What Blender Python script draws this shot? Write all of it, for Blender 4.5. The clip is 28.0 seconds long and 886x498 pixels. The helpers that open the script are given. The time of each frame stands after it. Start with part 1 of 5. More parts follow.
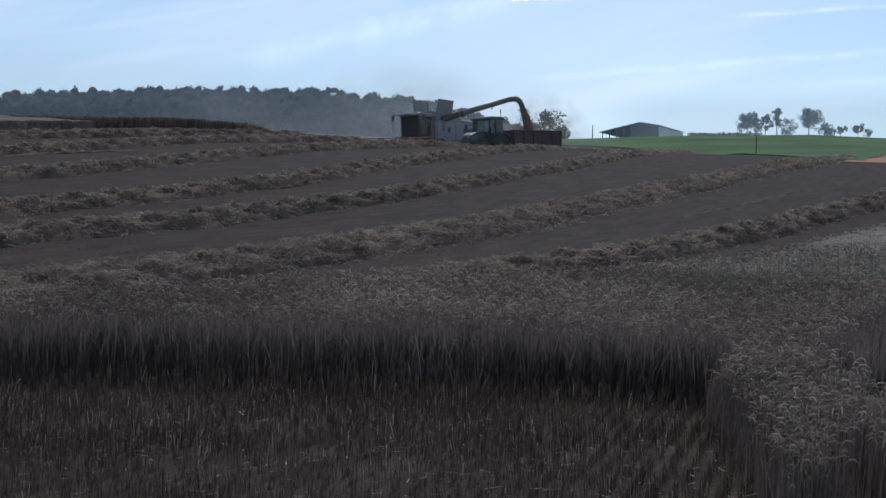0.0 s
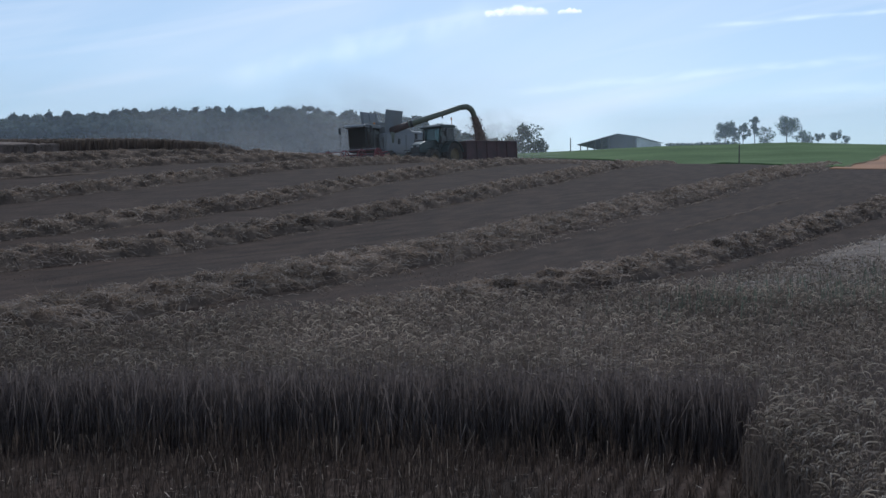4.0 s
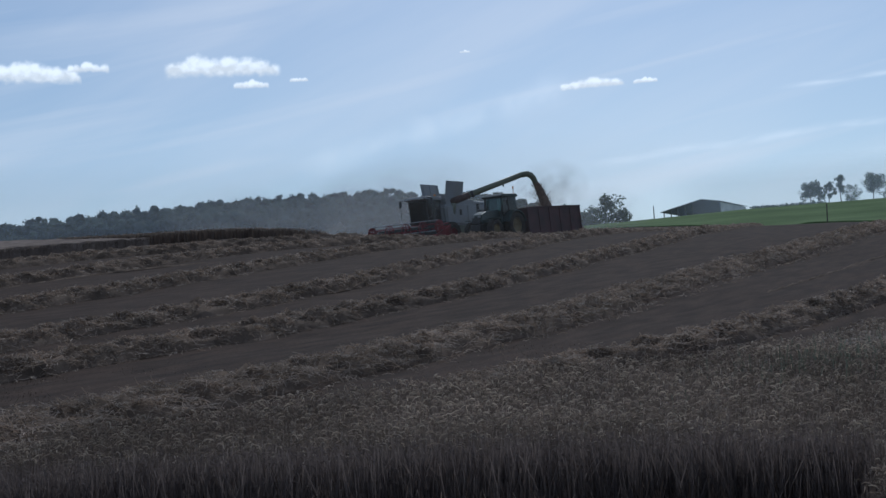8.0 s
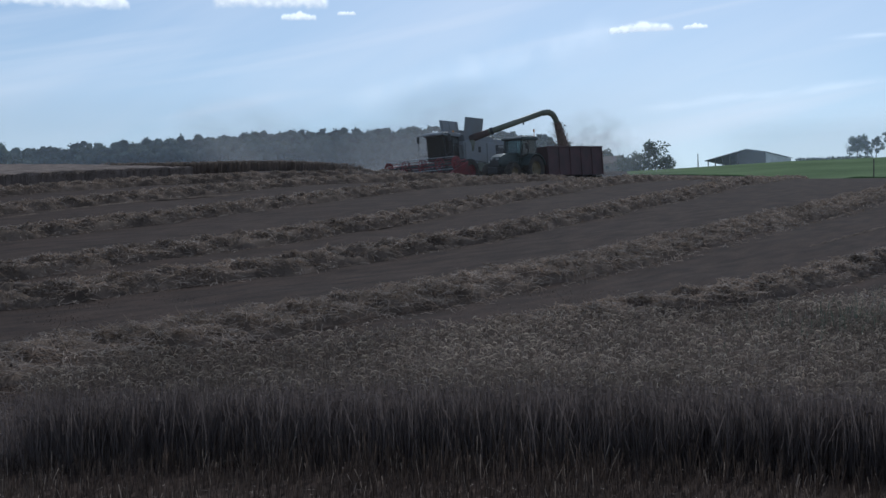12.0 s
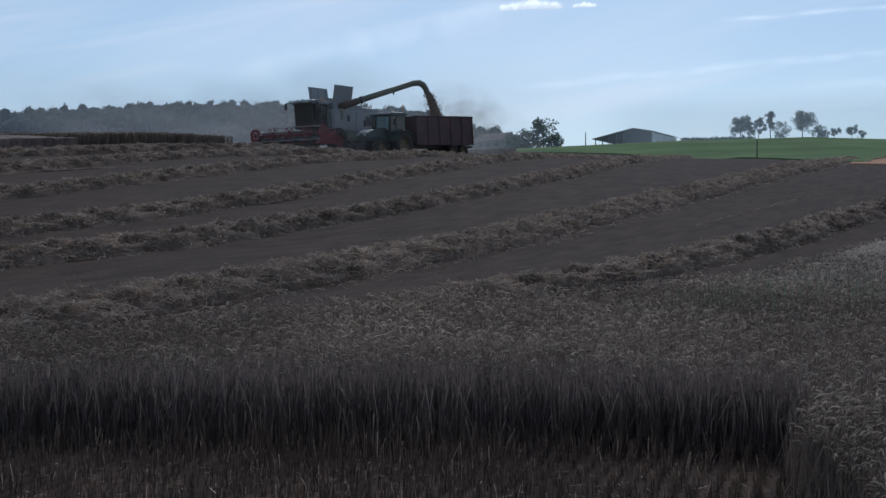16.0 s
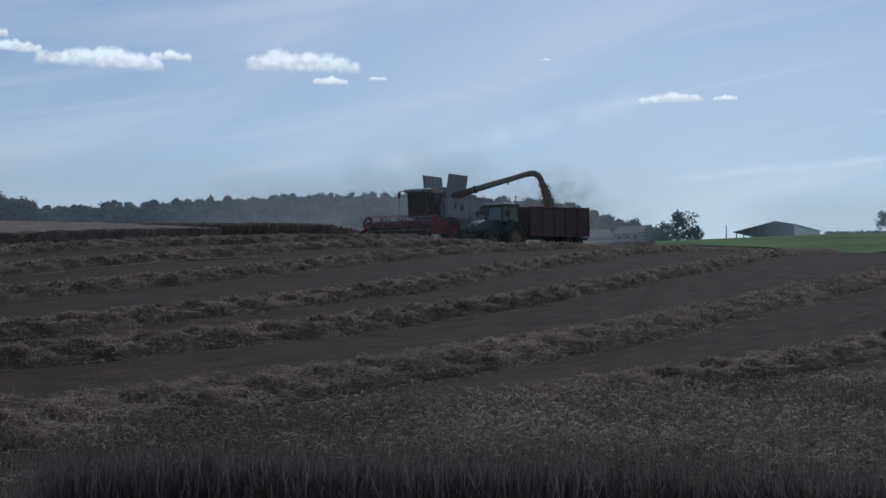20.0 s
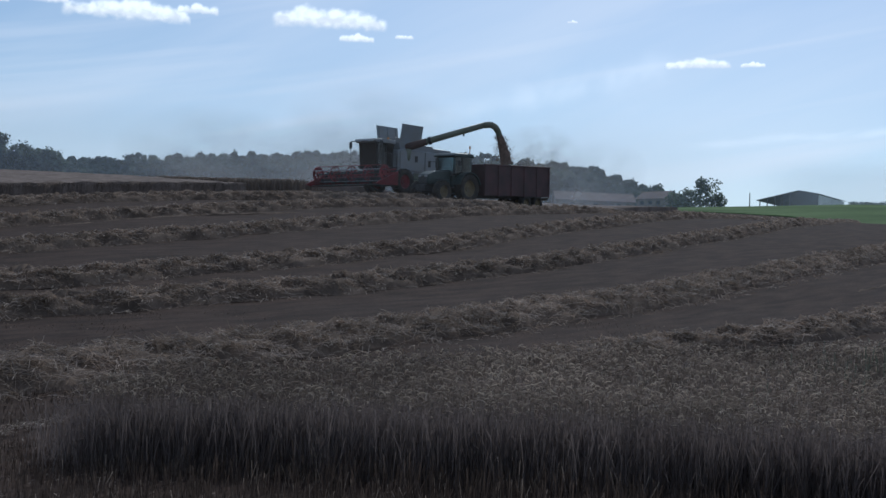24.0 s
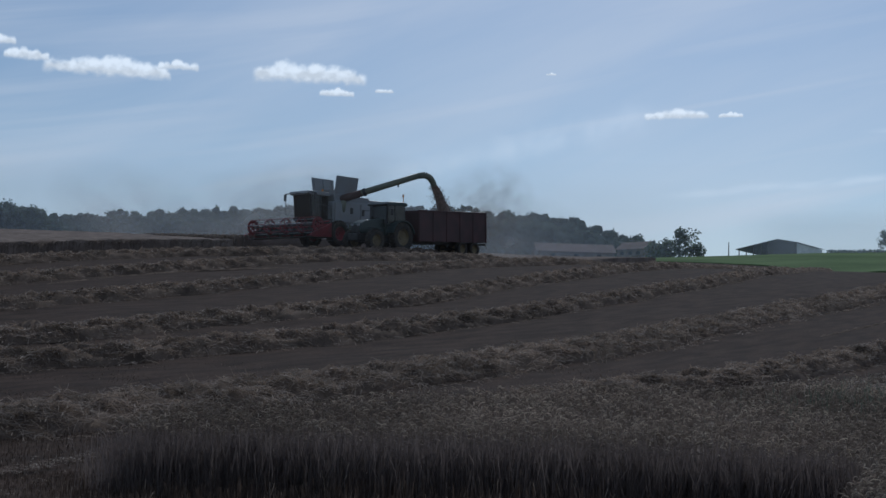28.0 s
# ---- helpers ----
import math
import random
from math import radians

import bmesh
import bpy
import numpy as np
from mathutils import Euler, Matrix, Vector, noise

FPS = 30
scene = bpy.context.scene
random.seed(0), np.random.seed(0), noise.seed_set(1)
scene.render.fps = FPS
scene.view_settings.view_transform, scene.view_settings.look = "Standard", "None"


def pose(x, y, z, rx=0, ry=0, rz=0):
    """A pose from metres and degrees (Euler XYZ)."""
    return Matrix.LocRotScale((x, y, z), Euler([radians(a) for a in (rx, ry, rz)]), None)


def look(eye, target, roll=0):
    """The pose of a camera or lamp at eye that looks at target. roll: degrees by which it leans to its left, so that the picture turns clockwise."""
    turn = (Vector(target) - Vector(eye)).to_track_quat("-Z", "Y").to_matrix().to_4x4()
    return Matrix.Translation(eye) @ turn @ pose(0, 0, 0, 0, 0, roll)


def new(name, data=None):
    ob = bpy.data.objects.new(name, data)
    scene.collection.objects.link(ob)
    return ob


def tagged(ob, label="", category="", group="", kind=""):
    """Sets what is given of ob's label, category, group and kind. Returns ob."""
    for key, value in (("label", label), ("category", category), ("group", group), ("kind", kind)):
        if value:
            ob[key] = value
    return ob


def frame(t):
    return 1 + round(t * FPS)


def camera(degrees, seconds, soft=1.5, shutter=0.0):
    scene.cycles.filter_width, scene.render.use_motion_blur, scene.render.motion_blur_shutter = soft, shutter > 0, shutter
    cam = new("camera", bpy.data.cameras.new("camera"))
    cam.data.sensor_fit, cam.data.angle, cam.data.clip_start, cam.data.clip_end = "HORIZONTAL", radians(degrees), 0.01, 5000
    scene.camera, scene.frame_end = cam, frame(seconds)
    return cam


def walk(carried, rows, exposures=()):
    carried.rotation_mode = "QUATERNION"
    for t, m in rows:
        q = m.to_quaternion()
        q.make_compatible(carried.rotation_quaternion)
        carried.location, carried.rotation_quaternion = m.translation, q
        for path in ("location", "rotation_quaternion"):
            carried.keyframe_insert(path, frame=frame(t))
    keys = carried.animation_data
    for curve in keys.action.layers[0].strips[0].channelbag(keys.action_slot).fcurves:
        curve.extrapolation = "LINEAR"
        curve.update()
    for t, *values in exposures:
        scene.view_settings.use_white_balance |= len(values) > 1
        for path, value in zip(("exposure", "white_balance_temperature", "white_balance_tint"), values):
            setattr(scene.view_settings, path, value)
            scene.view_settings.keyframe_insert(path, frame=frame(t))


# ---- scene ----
cam = camera(34.0, 28.0, soft=1.5)
PATH = [  # seconds, x, y, z, yaw, pitch, roll
    (0.0, 0.02, -2.57, 1.43, -0.70, 1.41, -1.22),
    (0.5, -0.03, -1.69, 1.55, -0.23, 1.59, -1.60),
    (1.0, 0.02, -1.24, 1.61, -0.17, 2.24, -1.67),
    (1.5, 0.09, 0.03, 1.70, -0.18, 2.29, -1.50),
    (2.0, 0.11, 0.03, 1.70, -0.56, 2.33, -1.03),
    (2.5, 0.13, 0.03, 1.69, -0.43, 2.28, -0.04),
    (4.5, 0.12, -0.05, 1.63, -1.56, 2.02, 0.09),
    (5.0, 0.12, -0.02, 1.63, -0.89, 2.02, 0.86),
    (5.5, 0.13, 0.01, 1.62, -0.65, 1.31, 1.42),
    (6.0, 0.09, 0.01, 1.61, -0.73, 2.86, 0.71),
    (6.5, 0.07, 0.04, 1.62, -0.91, 4.06, 0.56),
    (7.0, 0.08, 0.00, 1.61, -0.14, 3.50, 1.63),
    (7.5, 0.07, -0.04, 1.63, 0.86, 3.52, 2.36),
    (8.0, 0.02, 0.00, 1.59, 2.12, 5.18, 2.77),
    (8.5, 0.02, -0.03, 1.61, 2.71, 5.10, 4.42),
    (9.0, 0.03, -0.03, 1.62, -2.51, 1.86, 6.19),
    (9.5, 0.07, 0.00, 1.65, -8.75, 0.48, 6.94),
    (10.0, 0.06, 0.00, 1.64, -7.79, 2.45, 3.91),
    (10.5, 0.07, 0.00, 1.64, -3.94, 3.49, 1.67),
    (11.0, 0.02, -0.02, 1.63, -2.16, 3.41, 1.44),
    (11.5, 0.00, -0.01, 1.66, -0.50, 2.90, 1.26),
    (12.0, -0.02, -0.02, 1.63, 3.54, 2.81, 0.38),
    (12.5, -0.05, 0.02, 1.61, 10.55, 2.98, -1.05),
    (13.0, 0.00, 0.01, 1.63, 16.80, 2.75, -1.30),
    (13.5, 0.04, 0.01, 1.64, 21.40, 2.35, -1.25),
    (14.0, 0.08, 0.01, 1.65, 23.40, 2.10, -1.00),
    (14.5, 0.08, 0.01, 1.65, 21.73, 2.21, -0.70),
    (15.0, -0.02, -0.01, 1.64, 7.85, 5.61, 0.36),
    (15.5, -0.06, -0.01, 1.66, -1.40, 3.63, 1.23),
    (16.0, -0.11, -0.04, 1.66, -0.90, 1.81, -0.02),
    (16.5, -0.08, 0.00, 1.65, 0.89, 2.32, -0.97),
    (17.0, -0.03, 0.04, 1.65, 1.28, 2.82, -0.39),
    (17.5, -0.02, 0.06, 1.65, 1.31, 2.68, -0.10),
    (18.0, -0.03, 0.01, 1.65, 0.92, 3.63, -0.23),
    (18.5, -0.03, 0.04, 1.65, 1.77, 4.30, -0.55),
    (19.0, -0.05, -0.02, 1.66, 2.96, 4.49, -0.89),
    (19.5, -0.06, -0.01, 1.64, 4.00, 5.01, -0.96),
    (20.0, -0.06, 0.02, 1.64, 4.50, 5.40, -0.90),
    (20.5, -0.05, -0.01, 1.65, 5.08, 5.04, -0.72),
    (21.0, -0.05, 0.01, 1.65, 4.97, 4.25, -0.77),
    (21.5, -0.06, 0.02, 1.65, 4.96, 3.80, -1.01),
    (22.0, -0.07, 0.00, 1.65, 5.48, 3.77, -1.27),
    (22.5, -0.09, 0.01, 1.64, 6.03, 3.57, -1.62),
    (24.5, 0.00, -0.82, 1.59, 5.10, 4.14, -2.61),
    (25.0, 0.17, -1.95, 1.52, 7.11, 4.60, -3.36),
    (25.5, 0.36, -2.37, 1.50, 9.08, 4.88, -3.45),
    (26.0, 0.36, -2.41, 1.50, 8.64, 4.96, -3.16),
    (26.5, 0.34, -2.55, 1.48, 7.77, 5.40, -2.62),
    (27.0, 0.19, -2.80, 1.46, 6.10, 5.96, -2.08),
    (27.5, 0.17, -2.78, 1.45, 5.40, 5.90, -1.64),
    (28.0, 0.12, -2.75, 1.44, 4.58, 5.91, -1.69),
]
STOPS = [(0, 0.1), (1, 0.15), (2, 0.08), (5, 0.1), (6, 0.25), (6.5, 0.05), (7, -0.25), (8, -0.22), (8.6, -0.3), (9, -0.35), (9.3, -0.05), (9.6, 0.15), (10, 0.1), (10.5, 0), (11, -0.25), (12, -0.05), (12.5, 0), (14.5, 0.3), (15, -0.3), (16, -0.1), (17, 0.1), (18, 0.0), (19, -0.25), (20, -0.35), (22, -0.2), (22.5, -0.2), (24.5, 0.0), (25, 0.0), (26, -0.2), (27, -0.45), (28, -0.45)]
EXPOSURES = [(t, stops, 5520, 6) for t, stops in STOPS]
walk(cam, [(t, pose(x, y, z, 90 + pitch, roll, yaw)) for t, x, y, z, yaw, pitch, roll in PATH], EXPOSURES)

# ---- light ----
SUN_AZ, SUN_EL = 6.0, 41.0
world = bpy.data.worlds.new("sky")
scene.world = world
world.use_nodes = True
wn, wl = world.node_tree.nodes, world.node_tree.links
wn.clear()
w_out, w_bg, w_sky = wn.new("ShaderNodeOutputWorld"), wn.new("ShaderNodeBackground"), wn.new("ShaderNodeTexSky")
w_sky.sky_type, w_sky.sun_disc = "NISHITA", False
w_sky.sun_elevation, w_sky.sun_rotation = radians(SUN_EL), radians(SUN_AZ)
w_sky.air_density, w_sky.dust_density, w_sky.ozone_density = 1.0, 0.7, 1.3
w_bg.inputs["Strength"].default_value = 0.079
# thin cirrus veils, drawn out along the wind
w_tc = wn.new("ShaderNodeTexCoord")
w_last = w_sky.outputs["Color"]
for tilt, stretch, shift, low, high, most, rough in ((0.36, (2.6, 1.0, 15.0), (0.55, 0, 0), 0.38, 0.74, 0.42, 0.5), (0.17, (2.2, 1.0, 46.0), (1.3, 0, 2.0), 0.54, 0.72, 0.33, 0.45)):
    w_turn, w_map = wn.new("ShaderNodeMapping"), wn.new("ShaderNodeMapping")
    w_turn.inputs["Rotation"].default_value = (0, tilt, 0)
    w_map.inputs["Scale"].default_value, w_map.inputs["Location"].default_value = stretch, shift
    w_noise, w_ramp, w_mix = wn.new("ShaderNodeTexNoise"), wn.new("ShaderNodeValToRGB"), wn.new("ShaderNodeMixRGB")
    w_noise.inputs["Scale"].default_value, w_noise.inputs["Detail"].default_value = 1.0, 6.0
    w_noise.inputs["Roughness"].default_value, w_noise.inputs["Distortion"].default_value = rough, 0.4
    w_ramp.color_ramp.elements[0].position, w_ramp.color_ramp.elements[1].position = low, high
    w_ramp.color_ramp.elements[1].color = (most, most, most, 1)
    w_mix.inputs["Color2"].default_value = (10.9, 10.7, 11.0, 1)
    wl.new(w_tc.outputs["Generated"], w_turn.inputs["Vector"])
    wl.new(w_turn.outputs["Vector"], w_map.inputs["Vector"])
    wl.new(w_map.outputs["Vector"], w_noise.inputs["Vector"])
    wl.new(w_noise.outputs["Fac"], w_ramp.inputs["Fac"])
    wl.new(w_ramp.outputs["Color"], w_mix.inputs["Fac"])
    wl.new(w_last, w_mix.inputs["Color1"])
    w_last = w_mix.outputs["Color"]
wl.new(w_last, w_bg.inputs["Color"])
wl.new(w_bg.outputs["Background"], w_out.inputs["Surface"])
sun_data = bpy.data.lights.new("sun", "SUN")
sun_data.energy, sun_data.angle, sun_data.color = 1.7, radians(0.6), (1.0, 0.95, 0.87)
sun = new("sun", sun_data)
sun.matrix_world = look((0, 0, 60), (-math.sin(radians(SUN_AZ)) * math.cos(radians(SUN_EL)) * 10, -math.cos(radians(SUN_AZ)) * math.cos(radians(SUN_EL)) * 10, 60 - math.sin(radians(SUN_EL)) * 10))


# ---- materials ----
def material(name, color, rough=0.8, vary=0.25, scale=6.0, fine=60.0, bump=0.2, metal=0.0, translucent=0.0, per_object=0.0, stretch=(1, 1, 1), turn=0.0, second=None, spec=0.4):
    """A surface with two scales of variation and fine relief; second: the colour of its stains."""
    m = bpy.data.materials.new(name)
    m.use_nodes = True
    n, k = m.node_tree.nodes, m.node_tree.links
    bsdf = n["Principled BSDF"]
    bsdf.inputs["Roughness"].default_value, bsdf.inputs["Metallic"].default_value = rough, metal
    bsdf.inputs["Specular IOR Level"].default_value = spec
    tc, mp = n.new("ShaderNodeTexCoord"), n.new("ShaderNodeMapping")
    mp.inputs["Scale"].default_value = stretch
    if turn:
        spin = n.new("ShaderNodeMapping")
        spin.inputs["Rotation"].default_value = (0, 0, turn)
        k.new(tc.outputs["Object"], spin.inputs["Vector"])
        k.new(spin.outputs["Vector"], mp.inputs["Vector"])
    else:
        k.new(tc.outputs["Object"], mp.inputs["Vector"])
    big, small = n.new("ShaderNodeTexNoise"), n.new("ShaderNodeTexNoise")
    big.inputs["Scale"].default_value, big.inputs["Detail"].default_value = scale, 5
    small.inputs["Scale"].default_value, small.inputs["Detail"].default_value = fine, 3
    k.new(mp.outputs["Vector"], big.inputs["Vector"])
    k.new(mp.outputs["Vector"], small.inputs["Vector"])
    ramp = n.new("ShaderNodeValToRGB")
    a = second or tuple(c * (1 - vary) for c in color)
    b = tuple(min(1, c * (1 + vary * (0.4 if second else 1))) for c in color)
    ramp.color_ramp.elements[0].position, ramp.color_ramp.elements[1].position = 0.34, 0.66
    ramp.color_ramp.elements[0].color, ramp.color_ramp.elements[1].color = (*a, 1), (*b, 1)
    k.new(big.outputs["Fac"], ramp.inputs["Fac"])
    hsv = n.new("ShaderNodeHueSaturation")
    val = n.new("ShaderNodeMapRange")
    val.inputs["To Min"].default_value, val.inputs["To Max"].default_value = 1 - vary, 1 + vary
    k.new(small.outputs["Fac"], val.inputs["Value"])
    source = val.outputs["Result"]
    if per_object:
        geo = n.new("ShaderNodeNewGeometry")
        rnd, mul = n.new("ShaderNodeMapRange"), n.new("ShaderNodeMath")
        rnd.inputs["To Min"].default_value, rnd.inputs["To Max"].default_value = 1 - per_object, 1 + per_object
        mul.operation = "MULTIPLY"
        k.new(geo.outputs["Random Per Island"], rnd.inputs["Value"])
        k.new(rnd.outputs["Result"], mul.inputs[0])
        k.new(source, mul.inputs[1])
        source = mul.outputs["Value"]
    k.new(source, hsv.inputs["Value"])
    k.new(ramp.outputs["Color"], hsv.inputs["Color"])
    k.new(hsv.outputs["Color"], bsdf.inputs["Base Color"])
    if bump:
        bp = n.new("ShaderNodeBump")
        bp.inputs["Strength"].default_value, bp.inputs["Distance"].default_value = bump, 0.02
        k.new(small.outputs["Fac"], bp.inputs["Height"])
        k.new(bp.outputs["Normal"], bsdf.inputs["Normal"])
    if translucent:
        tr, mx = n.new("ShaderNodeBsdfTranslucent"), n.new("ShaderNodeMixShader")
        mx.inputs["Fac"].default_value = translucent
        k.new(hsv.outputs["Color"], tr.inputs["Color"])
        k.new(bsdf.outputs["BSDF"], mx.inputs[1])
        k.new(tr.outputs["BSDF"], mx.inputs[2])
        k.new(mx.outputs["Shader"], n["Material Output"].inputs["Surface"])
    return m


def glass(name, color, alpha):
    """Tinted cab glass: gloss over a see-through tint."""
    m = bpy.data.materials.new(name)
    m.use_nodes = True
    n, k = m.node_tree.nodes, m.node_tree.links
    n.remove(n["Principled BSDF"])
    tr, gl, mx, fr = n.new("ShaderNodeBsdfTransparent"), n.new("ShaderNodeBsdfGlossy"), n.new("ShaderNodeMixShader"), n.new("ShaderNodeFresnel")
    tr.inputs["Color"].default_value = (*color, 1)
    gl.inputs["Roughness"].default_value = alpha
    fr.inputs["IOR"].default_value = 1.5
    k.new(fr.outputs["Fac"], mx.inputs["Fac"])
    k.new(tr.outputs["BSDF"], mx.inputs[1])
    k.new(gl.outputs["BSDF"], mx.inputs[2])
    k.new(mx.outputs["Shader"], n["Material Output"].inputs["Surface"])
    return m


def veil(name, color, density, scale):
    """Airborne dust: see-through, thinning out from the sheet's middle, with a ragged noise."""
    m = bpy.data.materials.new(name)
    m.use_nodes = True
    n, k = m.node_tree.nodes, m.node_tree.links
    n.remove(n["Principled BSDF"])
    tc, gr, mp, nz = n.new("ShaderNodeTexCoord"), n.new("ShaderNodeTexGradient"), n.new("ShaderNodeMapping"), n.new("ShaderNodeTexNoise")
    gr.gradient_type = "SPHERICAL"
    nz.inputs["Scale"].default_value, nz.inputs["Detail"].default_value = scale, 6
    k.new(tc.outputs["Object"], mp.inputs["Vector"])
    k.new(mp.outputs["Vector"], gr.inputs["Vector"])
    k.new(tc.outputs["Object"], nz.inputs["Vector"])
    rng, mu, mu2 = n.new("ShaderNodeMapRange"), n.new("ShaderNodeMath"), n.new("ShaderNodeMath")
    rng.inputs["From Min"].default_value, rng.inputs["From Max"].default_value = 0.2, 0.8
    mu.operation = mu2.operation = "MULTIPLY"
    k.new(nz.outputs["Fac"], rng.inputs["Value"])
    k.new(gr.outputs["Fac"], mu.inputs[0])
    k.new(rng.outputs["Result"], mu.inputs[1])
    k.new(mu.outputs["Value"], mu2.inputs[0])
    mu2.inputs[1].default_value = density
    tr, df, tl, ad, mx = n.new("ShaderNodeBsdfTransparent"), n.new("ShaderNodeBsdfDiffuse"), n.new("ShaderNodeBsdfTranslucent"), n.new("ShaderNodeMixShader"), n.new("ShaderNodeMixShader")
    df.inputs["Color"].default_value = tl.inputs["Color"].default_value = (*color, 1)
    k.new(df.outputs["BSDF"], ad.inputs[1])
    k.new(tl.outputs["BSDF"], ad.inputs[2])
    k.new(mu2.outputs["Value"], mx.inputs["Fac"])
    k.new(tr.outputs["BSDF"], mx.inputs[1])
    k.new(ad.outputs["Shader"], mx.inputs[2])
    k.new(mx.outputs["Shader"], n["Material Output"].inputs["Surface"])
    return m


SOIL = material("stubble_soil", (0.054, 0.0345, 0.0255), 1.0, 0.75, 2.6, 30.0, 1.0, second=(0.034, 0.022, 0.0165), stretch=(1.0, 0.2, 1.0), turn=radians(28), spec=0.1)
STRAW = material("straw", (0.31, 0.24, 0.185), 0.75, 0.3, 0.6, 14.0, 0.3, translucent=0.3, per_object=0.5)
ROWMAT = material("windrow_straw", (0.165, 0.123, 0.094), 1.0, 0.4, 1.2, 16.0, 0.8, second=(0.088, 0.066, 0.051), spec=0.05)
STUB = material("cut_stubble", (0.082, 0.058, 0.044), 0.9, 0.3, 0.5, 20.0, 0.2, translucent=0.3, per_object=0.7)
EAR = material("wheat_ear", (0.25, 0.2, 0.16), 0.7, 0.3, 0.3, 30.0, 0.2, translucent=0.45, per_object=0.65)
# paler ears carry highlights in their colour; also serves pale straw bits
EAR_PALE = material("glint_ear_straw", (0.42, 0.35, 0.275), 0.6, 0.25, 0.3, 30.0, 0.2, translucent=0.45, per_object=0.4)
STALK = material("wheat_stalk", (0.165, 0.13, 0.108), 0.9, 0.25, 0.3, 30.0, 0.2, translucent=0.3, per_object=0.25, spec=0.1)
# straw copy for the cut walls, with their shade put into its tone
SHADED_STALK = material("shaded_straw", (0.19, 0.154, 0.14), 0.95, 0.2, 0.3, 30.0, 0.2, translucent=0.5, per_object=0.12, spec=0.05)
CROP = material("crop_mass", (0.19, 0.146, 0.12), 1.0, 0.5, 0.9, 9.0, 1.0, second=(0.13, 0.1, 0.081), spec=0.1)
MASS = material("leafy_straw", (0.22, 0.18, 0.15), 1.0, 0.4, 0.9, 14.0, 1.0, second=(0.17, 0.136, 0.113), spec=0.1)
WEED = material("weed_leaf", (0.15, 0.165, 0.125), 0.8, 0.3, 0.3, 20.0, 0.2, translucent=0.4, per_object=0.4)
MAIZE = material("green_crop", (0.115, 0.165, 0.066), 1.0, 0.35, 0.12, 4.0, 0.8, second=(0.085, 0.13, 0.05), spec=0.05)
VERGE = material("dry_grass", (0.23, 0.19, 0.12), 1.0, 0.4, 0.5, 5.0, 0.8, second=(0.12, 0.13, 0.06), spec=0.05)
TAN = material("tan_field", (0.36, 0.175, 0.082), 1.0, 0.25, 0.1, 3.0, 0.5, second=(0.28, 0.135, 0.062))
LEAF = material("tree_leaf", (0.105, 0.135, 0.09), 0.8, 0.3, 0.25, 6.0, 0.2, translucent=0.5, per_object=0.5)
LEAF_FAR = material("wood_leaf", (0.076, 0.098, 0.068), 0.8, 0.35, 0.05, 3.0, 0.2, translucent=0.4, per_object=0.45)
BARK = material("bark", (0.09, 0.07, 0.05), 0.9, 0.3, 3.0, 30.0, 0.6)
RED = material("red_paint", (0.25, 0.022, 0.032), 0.45, 0.2, 1.5, 30.0, 0.05, second=(0.15, 0.024, 0.028))
RUST = material("rusty_steel", (0.085, 0.05, 0.042), 0.7, 0.3, 2.0, 30.0, 0.1)
TRED = material("trailer_paint", (0.08, 0.03, 0.032), 0.6, 0.25, 0.9, 20.0, 0.1, second=(0.05, 0.024, 0.024))
GREY = material("machine_grey", (0.25, 0.27, 0.29), 0.45, 0.12, 1.0, 25.0, 0.05, second=(0.24, 0.24, 0.23))
PALE = material("pale_panel", (0.27, 0.285, 0.30), 0.45, 0.12, 1.0, 25.0, 0.05, second=(0.28, 0.27, 0.25))
SEED_GREEN = material("pipe_grey_green", (0.17, 0.18, 0.13), 0.5, 0.15, 1.0, 25.0, 0.05)
TGREEN = material("tractor_green", (0.022, 0.042, 0.04), 0.4, 0.15, 1.5, 25.0, 0.05)
BLACK = material("rubber", (0.022, 0.021, 0.02), 0.85, 0.3, 3.0, 30.0, 0.3, second=(0.06, 0.048, 0.036))
DARK = material("dark_steel", (0.045, 0.045, 0.047), 0.5, 0.25, 3.0, 40.0, 0.1, metal=0.3)
STEEL = material("worn_steel", (0.42, 0.42, 0.42), 0.35, 0.25, 3.0, 40.0, 0.1, metal=0.9)
YELLOW = material("rim_dull", (0.16, 0.12, 0.06), 0.5, 0.2, 3.0, 30.0, 0.05)
GRAIN = material("wheat_grain", (0.22, 0.155, 0.12), 0.75, 0.3, 4.0, 60.0, 0.6)
AMBER = material("amber_lens", (0.7, 0.25, 0.02), 0.3, 0.1, 4.0, 40.0, 0.0)
ROOFING = material("fibre_roof", (0.33, 0.32, 0.31), 0.8, 0.2, 0.4, 5.0, 0.2, second=(0.25, 0.23, 0.22))
TILE_ROOF = material("tiled_roof", (0.19, 0.135, 0.115), 0.9, 0.2, 0.5, 5.0, 0.3, second=(0.14, 0.1, 0.085), spec=0.1)
CLAD = material("pale_cladding", (0.78, 0.77, 0.74), 0.7, 0.12, 0.5, 6.0, 0.1)
DCLAD = material("dark_cladding", (0.08, 0.07, 0.065), 0.8, 0.2, 0.5, 6.0, 0.1)
POST = material("grey_wood", (0.16, 0.14, 0.12), 0.9, 0.25, 2.0, 30.0, 0.4)
CAB_GLASS = glass("cab_glass", (0.28, 0.36, 0.36), 0.05)
TRACTOR_GLASS = glass("tractor_glass", (0.62, 0.74, 0.74), 0.05)
DUST = veil("dust", (0.55, 0.545, 0.535), 0.66, 1.4)
# thin veil before the machines that paints glare and haze over their darks
GLARE_DUST = veil("glare_dust", (0.5, 0.5, 0.5), 0.13, 1.2)
CHAFF = veil("chaff_dust", (0.34, 0.30, 0.25), 0.8, 3.2)


